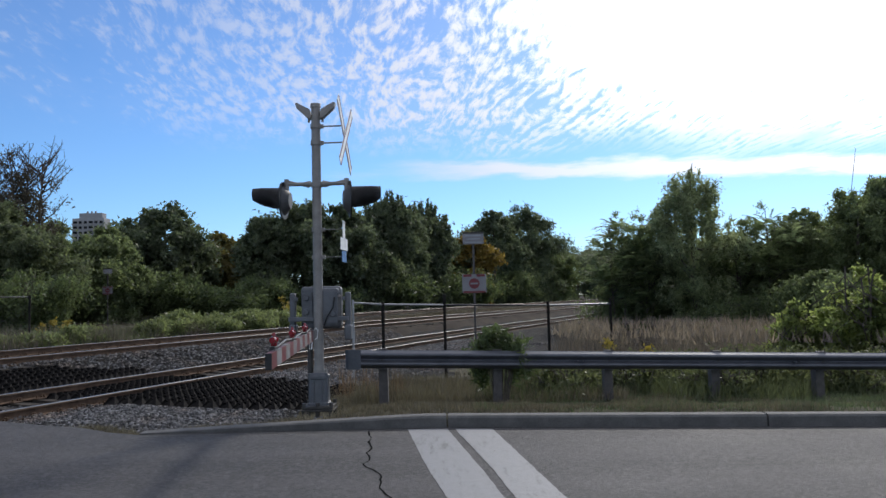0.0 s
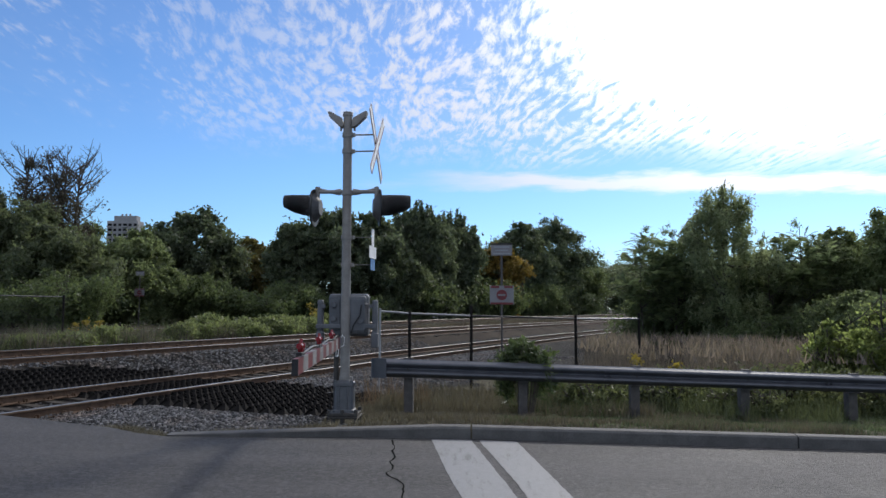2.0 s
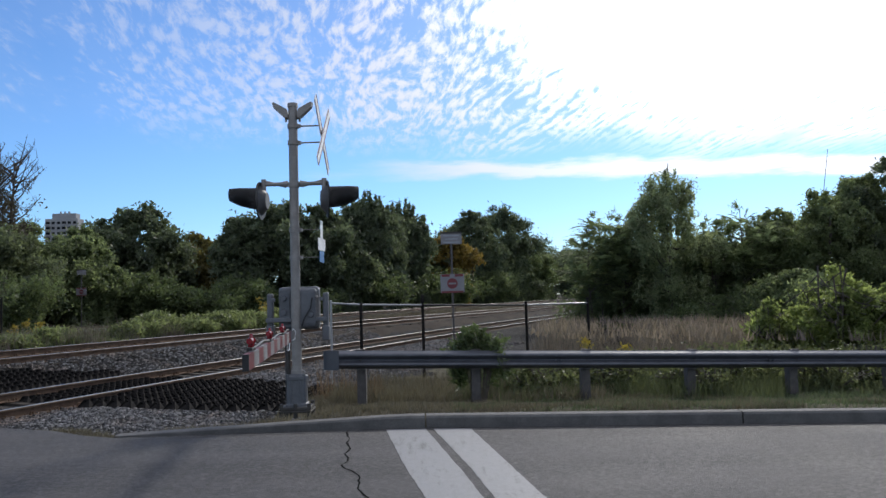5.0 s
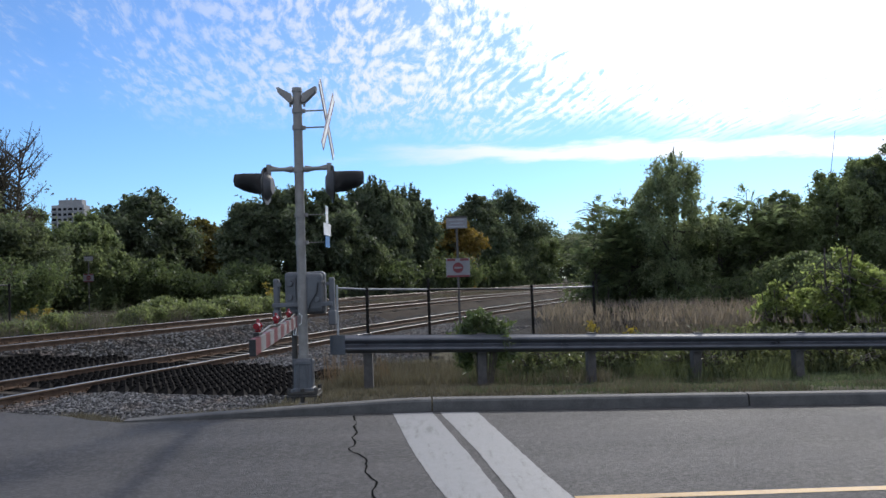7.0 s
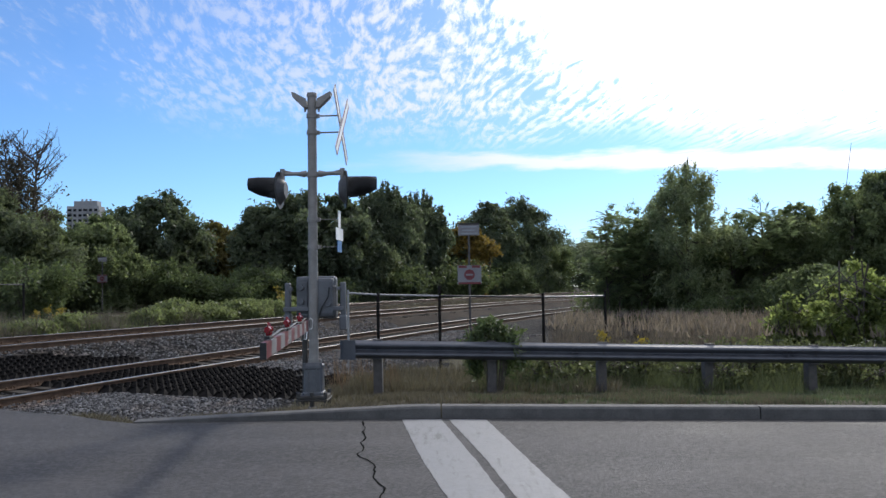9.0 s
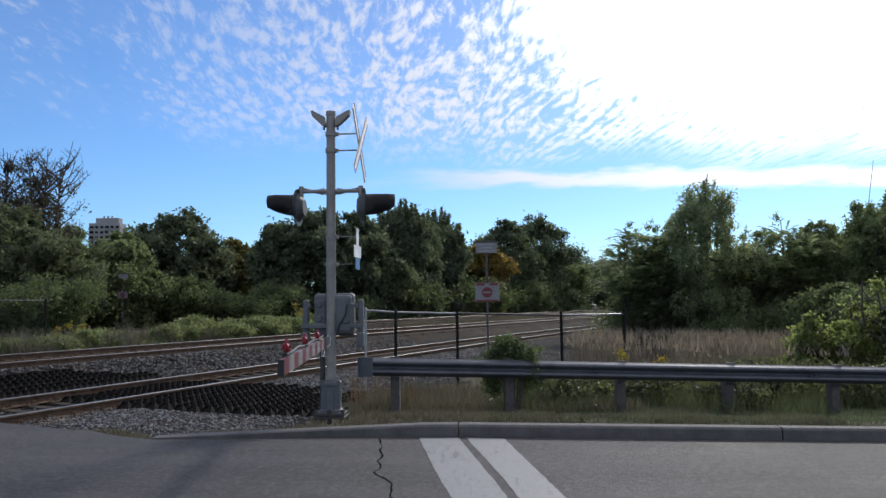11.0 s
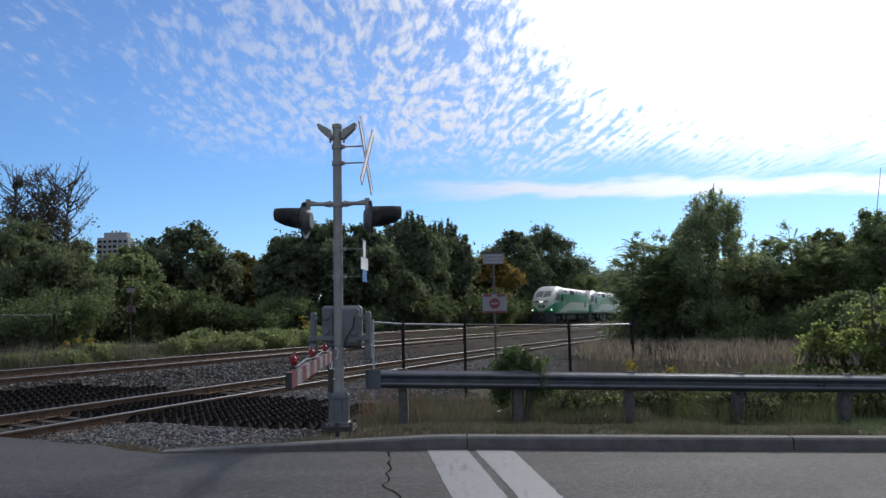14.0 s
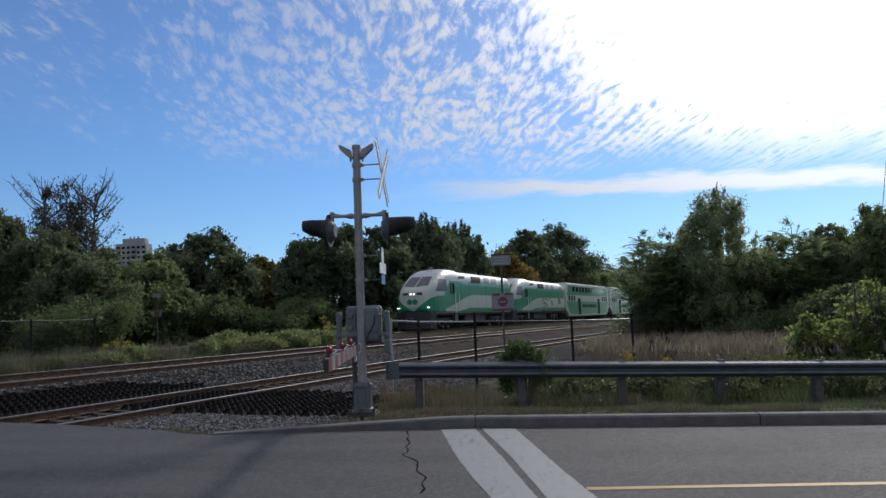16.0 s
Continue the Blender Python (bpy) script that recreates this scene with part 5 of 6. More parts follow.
    leaf_mesh("crown", pts, size, material, g, rnd, -0.7 if shape == "spiky" or kind == "low" else 0.25, 2.8 if shape in ("spiky", "droop") or kind == "low" else 1.6)


def blades(name, places, height, width, material, label, category, rnd, lean=0.35):
    """Upright blades of grass, each a thin three-cornered leaf."""
    g = np.random.default_rng(rnd)
    p = np.asarray(places)
    n = len(p)
    a = g.uniform(0, 6.283, n)
    h = height * g.uniform(0.5, 1.25, n) * np.array([1.0 + 0.55 * noise.noise((q[0] * 0.9, q[1] * 0.9, 40.0)) for q in places])
    w = width * g.uniform(0.6, 1.3, n)
    side = np.stack([np.cos(a) * w, np.sin(a) * w, np.zeros(n)], 1)
    tip = p + np.stack([g.normal(0, lean, n) * h, g.normal(0, lean, n) * h, h], 1)
    v = np.stack([p - side, p + side, tip], 1).reshape(-1, 3)
    me = bpy.data.meshes.new(name)
    me.vertices.add(3 * n), me.loops.add(3 * n), me.polygons.add(n)
    me.vertices.foreach_set("co", v.astype(np.float32).ravel())
    me.loops.foreach_set("vertex_index", np.arange(3 * n, dtype=np.int32))
    me.polygons.foreach_set("loop_start", np.arange(0, 3 * n, 3, dtype=np.int32))
    me.update()
    me.materials.append(material)
    return tagged(new(name, me), label, category, kind="stuff")


def scatter(n, x0, x1, y0, y1, rnd, keep=lambda x, y: True):
    out = []
    while len(out) < n:
        x, y = rnd.uniform(x0, x1), rnd.uniform(y0, y1)
        if keep(x, y):
            out.append((x, y, land(x, y) - 0.01))
    return out


def make_grass():
    rnd = random.Random(21)
    patchy = lambda x, y: noise.noise((x * 0.7, y * 0.9, 3)) > -0.35 + 0.09 * max(0.0, x) and (x > -2.4 or y < edge_y(x) + 0.35 + 0.6 * noise.noise((x * 1.3, 4.0, 0)) + 0.25) and y > edge_y(x) + 0.2 and math.hypot(x + 2.0, y - 12.3) > 0.5
    blades("verge_grass", [(x, y, z + 0.05) for x, y, z in scatter(52000, -5, 14, 10.9, 15.5, rnd, patchy)], 0.085, 0.006, L_VERGE, "short patchy green and straw grass on the verge", "grass", 1)
    blades("tall_grass", scatter(42000, 0.6, 24, 13.3, 19, rnd, lambda x, y: noise.noise((x * 0.5, y * 0.5, 9)) > -0.25 and noise.noise((x * 2, y * 2, 4)) > -0.3), 0.40, 0.009, L_GRASS, "tall uncut green grass behind the guardrail", "grass", 2)
    blades("dry_weeds", [(x, y, z) for x, y, z in scatter(200, -2.0, -0.7, 13.6, 15.6, rnd, lambda x, y: noise.noise((x * 1.6, y * 1.6, 13)) > 0.0)], 0.62, 0.008, L_RUSSET, "tall russet dead weeds beside the crossing mast", "weeds", 8, 0.22)
    blades("verge_tufts", [(x, y, z + 0.04) for x, y, z in scatter(9000, -1.6, 3.2, 13.3, 16.4, rnd, lambda x, y: across(x, y) < -5.4 and noise.noise((x * 1.3, y * 1.3, 31)) > -0.25)], 0.26, 0.008, L_VERGE, "knee-high straw and green tufts behind the guardrail", "grass", 13, 0.3)
    blades("edge_grass", [(x, y, z + 0.04) for x, y, z in scatter(4200, -5.4, -1.9, 10.4, 12.2, rnd, lambda x, y: edge_y(x) + 0.2 < y < edge_y(x) + 0.75 and noise.noise((x * 1.4, y * 1.4, 17)) > -0.1)], 0.10, 0.006, L_VERGE, "thin brownish grass along the edge of the ballast", "grass", 9)
    # dry grass in tufts that lean outwards
    tufts = []
    for x, y, z in scatter(1500, 3.2, 24, 18.0, 34, rnd, lambda x, y: across(x, y) < -6 and x > 0.175 * y - 1 and noise.noise((x * 0.5, y * 0.5, 7)) > -0.25):
        for _ in range(14):
            a, w = rnd.uniform(0, 6.283), rnd.uniform(0, 0.22)
            tufts.append((x + w * math.cos(a), y + w * math.sin(a), z))
    blades("dry_grass", tufts, 0.88, 0.008, L_DRY, "tall dry brown grass in front of the trees", "grass", 3, 0.24)
    seeds = [(p[0], p[1], p[2] + 0.75) for p in tufts[::3]]
    blades("seed_heads", seeds, 0.30, 0.022, L_SEED, "pale feathery seed heads on the dry grass", "grass", 6, 0.3)
    blades("lawn", [(x, y, z + 0.05) for x, y, z in scatter(60000, 0.4, 22, 10.9, 14.6, rnd, lambda x, y: noise.noise((x * 0.4, y * 0.8, 11)) > -0.2 - 0.03 * x)], 0.09, 0.006, L_LAWN, "short green grass on the verge under the guardrail", "grass", 7)
    blades("weeds", scatter(6000, -16, 8, 17, 75, rnd, lambda x, y: 6.7 < across(x, y) and past(x, y) < -2.2 and noise.noise((x * 0.35, y * 0.35, 2)) > -0.15), 0.42, 0.012, L_VERGE, "sparse green and brownish weeds beyond the far track", "weeds", 4, 0.3)
    blades("bank_weeds", scatter(6500, -20, -6, 17, 34, rnd, lambda x, y: 6.6 < across(x, y) < 9.6 and noise.noise((x * 0.7, y * 0.7, 21)) > -0.3), 0.62, 0.012, L_GRASS, "uneven green weeds on the bank beyond the far track", "weeds", 11, 0.3)
    blades("bank_straw", scatter(4500, -20, -6, 17, 34, rnd, lambda x, y: 6.3 < across(x, y) < 9.0 and noise.noise((x * 0.9, y * 0.9, 27)) > 0.0), 0.70, 0.009, L_DRY, "pale reddish dry grass on the bank beyond the far track", "grass", 12, 0.25)
    blades("straw", scatter(12000, -40, 30, 26, 110, rnd, lambda x, y: 6.2 < across(x, y) < 12 and abs(past(x, y)) > 2.0), 0.28, 0.016, L_STRAW, "dry straw beside the tracks", "grass", 5, 0.3)


def make_vine():
    rnd = random.Random(4)
    x0, y0 = 0.93, rail_y(0.93)
    g = thing("vine", pose(x0, y0, land(x0, y0)), "leafy green vine climbing over a guardrail post", "vine")
    bm = bmesh.new()
    pts = []
    # long shoots behind the beam that stand up in tufts and nod outwards
    for k in range(44):
        a = rnd.uniform(-1.0, 1.0)
        top = rnd.uniform(0.98, 1.33) - 0.14 * abs(a + 0.2)
        stem = [Vector((0.10 * a, 0.17, 0)), Vector((0.24 * a, 0.16, 0.72)), Vector((0.36 * a, rnd.uniform(0.10, 0.32), top)), Vector((0.50 * a + rnd.uniform(-0.10, 0.10), rnd.uniform(0.04, 0.40), top - rnd.uniform(0.06, 0.32)))]
        limb(bm, stem, 0.006, 0.003, 4)
        for _ in range(30):
            t = 0.12 + 0.88 * rnd.random() ** 0.6
            p = stem[1].lerp(stem[2], t * 2) if t < 0.5 else stem[2].lerp(stem[3], t * 2 - 1)
            pts.append((p.x + rnd.gauss(0, 0.04), max(0.05, p.y + rnd.gauss(0, 0.06)), p.z + rnd.gauss(0, 0.04)))
    # one strand that hangs over the beam's face
    stem = [Vector((0.24, 0.10, 0.92)), Vector((0.34, -0.09, 0.95)), Vector((0.40, -0.12, 0.60))]
    limb(bm, stem, 0.005, 0.003, 4)
    for _ in range(20):
        p = stem[1].lerp(stem[2], rnd.random())
        pts.append((p.x + rnd.gauss(0, 0.03), p.y + rnd.gauss(0, 0.02), p.z + rnd.gauss(0, 0.04)))
    # bunches that hang behind the post under the beam, on both its sides
    for sx, low, many in ((-0.30, 0.36, 330), (0.22, 0.40, 170), (0.46, 0.50, 110)):
        for _ in range(many):
            z = low + (0.76 - low) * rnd.random() ** 0.7 - abs(rnd.gauss(0, 0.05))
            pts.append((sx + rnd.gauss(0, 0.05 + 0.16 * (z - low + 0.1)), rnd.uniform(0.14, 0.40), z))
    part("stem", bm, M_BARK, g)
    tagged(leaf_mesh("foliage", pts, 0.040, L_VINE, g, rnd, 0.9, 4.0), kind="stuff")


def make_goldenrod():
    rnd = random.Random(14)
    for x, y, n in ((-12.9, 25.6, 7), (-6.9, 36.5, 4), (3.9, 17.6, 2), (4.9, 18.4, 2)):
        foot = land(x, y)
        g = thing("goldenrod", pose(x, y, foot), "clump of goldenrod with yellow flower heads", "wildflower", "goldenrod clumps")
        bm = bmesh.new()
        pts = []
        s = 1.0 if y > 30 else 0.55
        for _ in range(n):
            q = Vector((rnd.uniform(-0.8, 0.8) * s, rnd.uniform(-0.5, 0.5) * s, rnd.uniform(0.8, 1.5) * s))
            limb(bm, [(q.x * 0.6, q.y * 0.6, 0), (q.x * 0.8, q.y * 0.8, q.z * 0.5), q], 0.012, 0.006, 4)
            for _ in range(30):
                pts.append((q.x + rnd.gauss(0, 0.1) * s, q.y + rnd.gauss(0, 0.1) * s, q.z + rnd.gauss(0, 0.1) * s))
        part("stem", bm, L_SHRUB, g)
        tagged(leaf_mesh("blossom", pts, 0.07, L_GOLD, g, rnd), kind="stuff")


WOODS_WEST = [
    ("dead", -28.7, 52, 14.9, 3.5),
    ("grove", -24.2, 45, 6.6, 2.3),
    ("grove", -26.6, 46, 8.3, 2.5),
    ("grove", -30.6, 47, 9.6, 2.6),
    ("leafy", -23.0, 54, 6.6, 2.1),
    ("leafy", -29.0, 57, 8.1, 2.1),
    ("leafy", -26.4, 60, 7.8, 2.1),
    ("orange", -32.6, 48, 11.0, 1.7),
    ("dark", -27.6, 62, 7.6, 2.2),
    ("dark", -27.0, 68, 9.4, 2.1),
    ("dark", -25.0, 70, 11.0, 3.2),
    ("brown", -22.3, 78, 9.0, 2.5),
    ("dark", -24.7, 75, 7.7, 2.4),
    ("brown", -20.0, 80, 8.6, 2.5),
    ("dark", -15.0, 66, 9.0, 2.2),
    ("dark", -12.3, 68, 10.3, 3.5),
]
WOODS_MIDDLE = [
    ("dark", -8.8, 70, 10.3, 2.8),
    ("spiky", -5.2, 78, 13.3, 3.7),
    ("spiky", -2.3, 86, 13.3, 3.4),
    ("grove", -7.5, 72, 7.6, 2.6),
    ("grove", -0.4, 95, 9.9, 3.2),
    ("orange", 3.3, 95, 9.7, 2.5),
    ("dark", 7.6, 116, 14.8, 3.8),
    ("dark", 13.3, 128, 16.6, 5.1),
    ("leafy", 18.9, 138, 10.1, 4.0),
    ("dark", 30.9, 180, 13.1, 7.8),
    ("leafy", 40.1, 190, 12.9, 6.9),
]
WOODS_EAST = [
    ("droop", 9.8, 43, 6.9, 1.6),
    ("droop", 10.8, 42, 6.4, 1.5),
    ("leafy", 10.9, 45, 4.2, 1.3),
    ("willow", 12.8, 40, 8.7, 2.1),
    ("droop", 11.4, 42, 5.9, 1.5),
    ("leafy", 14.7, 43, 4.7, 1.3),
    ("droop", 15.4, 41, 5.8, 1.4),
    ("droop", 17.0, 41, 6.5, 1.9),
    ("leafy", 17.0, 44, 4.6, 1.7),
    ("leafy", 19.7, 42, 6.1, 1.7),
    ("leafy", 21.3, 40, 6.8, 2.1),
    ("leafy", 23.2, 41, 7.7, 2.1),
    ("dark", 25.4, 40, 8.6, 2.6),
    ("leafy", 16.9, 34, 2.5, 1.5),
    ("bright", 10.3, 19.5, 2.45, 0.95),
    ("bright", 9.0, 20.0, 1.55, 0.62),
    ("bright", 11.2, 19.7, 2.0, 0.85),
    ("bright", 12.3, 20.2, 1.90, 0.80),
]
LOW_PLANTS = [
    ("under", 2.2, 14.6, 0.50, 0.6), ("under", 3.6, 15.2, 0.62, 0.7), ("under", 5.0, 14.5, 0.45, 0.6), ("under", 6.1, 15.4, 0.7, 0.8),
    ("under", 7.4, 14.8, 0.42, 0.7), ("under", 8.7, 15.3, 0.6, 0.8), ("under", 10.2, 14.9, 0.5, 0.7), ("under", 12.0, 15.5, 0.6, 0.9),
    ("under", 4.4, 17.2, 0.48, 0.8), ("under", 7.9, 17.6, 0.42, 0.9), ("under", 10.8, 17.5, 0.40, 0.9), ("under", 2.9, 17.0, 0.45, 0.6),
    ("low", 6.5, 16.2, 0.36, 0.6), ("low", 8.6, 16.8, 0.34, 0.6),
]
BANK = [("low", *near_line(17.5 + 0.78 * k, 7.4 + 0.7 * math.sin(2.3 * k))[:2], 1.25 + 0.32 * math.sin(1.7 * k), 0.60 + 0.15 * math.sin(3.1 * k)) for k in range(13)]
BANK += [("low", *near_line(10.2 + 0.85 * k, 7.6 + 0.9 * math.sin(4.1 * k))[:2], 0.95 + 0.28 * math.sin(2.9 * k), 0.34 + 0.10 * math.sin(1.3 * k)) for k in range(9)]
SHRUBS = [
    ("dark", 11.6, 132, 11.1, 4.3),
    ("dark", 18.6, 150, 10.3, 4.6),
    ("leafy", 9.8, 118, 5.6, 3.9),
    ("dark", 30.2, 120, 9.6, 5.2),
    ("dark", 35.6, 110, 7.9, 4.8),
    ("dark", 35.1, 90, 7.3, 3.9),
    ("dark", 37.0, 80, 6.5, 3.5),
    ("shrub", -22.5, 57, 4.8, 2.1),
    ("shrub", -19.3, 56, 3.8, 2.0),
    ("shrub", -21.0, 40, 4.0, 2.0),
    ("shrub", -24.0, 45, 3.6, 2.4),
    ("leafy", -31.0, 52, 7.0, 2.4),
    ("shrub", -25.8, 56, 4.3, 2.4),
    ("shrub", -16.2, 58, 3.3, 2.1),
    ("shrub", -13.7, 60, 3.3, 2.2),
    ("shrub", -10.8, 66, 3.8, 2.9),
    ("shrub", -5.8, 76, 4.0, 3.9),
    ("shrub", 1.0, 90, 5.5, 3.9),
    ("shrub", 19.8, 140, 6.2, 4.4),
    ("shrub", 10.9, 45, 2.4, 2.0),
    ("shrub", 13.5, 42, 1.7, 2.4),
    ("shrub", 15.0, 38, 1.6, 1.7),
]


# ---- the train ----
def livery(name, kind):
    """Green and white paint, laid out on the body's own axes."""
    m = bpy.data.materials.new(name)
    m.use_nodes = True
    n = Nodes(m.node_tree)
    b = m.node_tree.nodes["Principled BSDF"]
    co = n.add("ShaderNodeTexCoord").outputs["Object"]
    x, y, z = n.split(co)
    back = n.math("MULTIPLY", y, -1.0)
    grime = n.noise(co, 1.5, 5.0)
    green = n.mix(grime, (0.008, 0.150, 0.060), (0.015, 0.205, 0.086))
    white = n.mix(grime, (0.30, 0.335, 0.275), (0.42, 0.45, 0.38))
    grey = n.mix(grime, (0.27, 0.285, 0.27), (0.39, 0.40, 0.375))
    if kind == "loco":
        wide = n.math("ABSOLUTE", x)
        top = n.math("ADD", 1.52, n.math("MULTIPLY", n.ramp(back, 1.6, 9.5), 1.22))
        foot = n.math("ADD", 1.30, n.math("MULTIPLY", n.ramp(back, 4.0, 9.0), 0.36))
        swoosh = n.math("MULTIPLY", n.math("LESS_THAN", z, top), n.math("GREATER_THAN", z, foot))
        swoosh = n.math("MULTIPLY", swoosh, n.math("GREATER_THAN", back, 2.8))
        sill = n.math("LESS_THAN", z, 1.36)
        face = n.math("MULTIPLY", n.math("LESS_THAN", wide, n.math("MULTIPLY", n.math("SUBTRACT", z, 1.38), 1.3)), n.math("LESS_THAN", back, n.math("ADD", 1.2, n.math("MULTIPLY", n.math("SUBTRACT", z, 1.4), 1.05))))
        hood = n.math("GREATER_THAN", z, 3.80)
        pale = n.math("MAXIMUM", n.math("MAXIMUM", swoosh, sill), face)
        col = n.mix(pale, green, white)
        col = n.mix(hood, col, grey)
    else:
        along = n.math("ABSOLUTE", n.math("SUBTRACT", back, 12.95))
        ends = n.math("GREATER_THAN", n.math("ADD", along, n.math("MULTIPLY", n.math("ABSOLUTE", n.math("SUBTRACT", z, 2.7)), 0.88)), 12.55)
        mid = n.math("MULTIPLY", n.math("GREATER_THAN", z, 2.45), n.math("LESS_THAN", z, 3.25))
        roof = n.math("GREATER_THAN", z, 4.42)
        low = n.math("LESS_THAN", z, 0.80)
        pale = n.math("MAXIMUM", n.math("MAXIMUM", ends, mid), n.math("MAXIMUM", roof, low))
        col = n.mix(pale, green, white)
    n.put(b.inputs["Base Color"], col)
    b.inputs["Roughness"].default_value = 0.35
    return m


P_LOCO, P_COACH = livery("locomotive_livery", "loco"), livery("coach_livery", "coach")
M_CABGLASS = surface("cab_glass", (0.02, 0.022, 0.025), (0.06, 0.056, 0.055), 1.5, 0.4, 0.0, spec=0.5)
M_EMBLEM = surface("emblem_green", (0.01, 0.10, 0.055), (0.015, 0.14, 0.075), 4.0, 0.4, 0.0)
M_LOUVRE = surface("roof_louvre_grey", (0.13, 0.135, 0.125), (0.21, 0.215, 0.20), 3.0, 0.6, 0.1)
E_HEAD = glowing("headlight_glow", (1.0, 0.93, 0.80), 2.2)

# back from the nose: half width, foot, top, half width of the flat roof
LOCO = [(0.0, 0.62, 1.75, 2.75, 0.34), (0.10, 0.98, 1.50, 2.96, 0.55), (0.32, 1.27, 1.36, 3.14, 0.72), (0.8, 1.45, 1.28, 3.42, 0.85), (1.4, 1.54, 1.25, 3.78, 0.90), (2.0, 1.57, 1.25, 4.10, 0.92), (2.7, 1.58, 1.25, 4.42, 0.90), (3.4, 1.58, 1.25, 4.64, 0.85), (4.3, 1.58, 1.25, 4.76, 0.80), (5.5, 1.58, 1.25, 4.78, 0.76), (7.0, 1.58, 1.25, 4.66, 0.76), (20.2, 1.58, 1.25, 4.62, 0.76), (20.6, 1.50, 1.30, 4.42, 0.74)]


def hull_at(back):
    for a, b in zip(LOCO, LOCO[1:]):
        if a[0] <= back <= b[0]:
            f = (back - a[0]) / (b[0] - a[0])
            return [p + (q - p) * f for p, q in zip(a, b)]
    return list(LOCO[-1])


def shoulder(z0, z1):
    return z1 - min(0.88, (z1 - z0) * 0.42)


def hull_top(back, x):
    """The height of the hull's upper skin at a place across it."""
    _, hw, z0, z1, fw = hull_at(back)
    sh = shoulder(z0, z1)
    u = max(0.0, (abs(x) - fw) / (hw * 0.985 - fw))
    return sh + (z1 - 0.03 * min(1.0, u * 5) - sh) * max(0.0, 1 - u * u) ** 0.5


def hull_side(back, z):
    """Half the hull's width at a height."""
    _, hw, z0, z1, fw = hull_at(back)
    sh = shoulder(z0, z1)
    u = max(0.0, (z - sh) / (z1 - 0.03 - sh))
    return hw if u == 0 else fw + (hw * 0.985 - fw) * max(0.0, 1 - u * u) ** 0.5


def skin_pane(name, corner, nu, nv, material, parent, label=""):
    """A pane that follows the hull: corner(u, v) gives its points."""
    verts = [corner(i / nu, j / nv) for j in range(nv + 1) for i in range(nu + 1)]
    faces = [(j * (nu + 1) + i, j * (nu + 1) + i + 1, (j + 1) * (nu + 1) + i + 1, (j + 1) * (nu + 1) + i) for j in range(nv) for i in range(nu)]
    return link(name, verts, faces, material, parent, label, smooth=True)


def wheelset(parent, y, r=0.51):
    for sx in (-1, 1):
        bm = bmesh.new()
        rod(bm, (sx * 0.70, y, r), (sx * 0.83, y, r), r, n=24)
        rod(bm, (sx * 0.83, y, r), (sx * 0.92, y, r), r * 0.35, n=12)
        part("wheel", bm, M_TREAD, parent)


def truck(parent, y, gauge=2.7):
    bm = bmesh.new()
    for sx in (-1, 1):
        box(bm, sx * 1.05, y, 0.78, 0.16, gauge + 1.0, 0.30, bevel=0.04)
        for e in (-1, 1):
            box(bm, sx * 1.10, y + e * gauge / 2, 0.55, 0.22, 0.36, 0.42, bevel=0.04)
        box(bm, sx * 1.10, y, 0.62, 0.2, 0.8, 0.35, bevel=0.05)
    t = part("truck", bm, M_TREAD, parent)
    for e in (-1, 1):
        wheelset(t, y + e * gauge / 2)
    return t


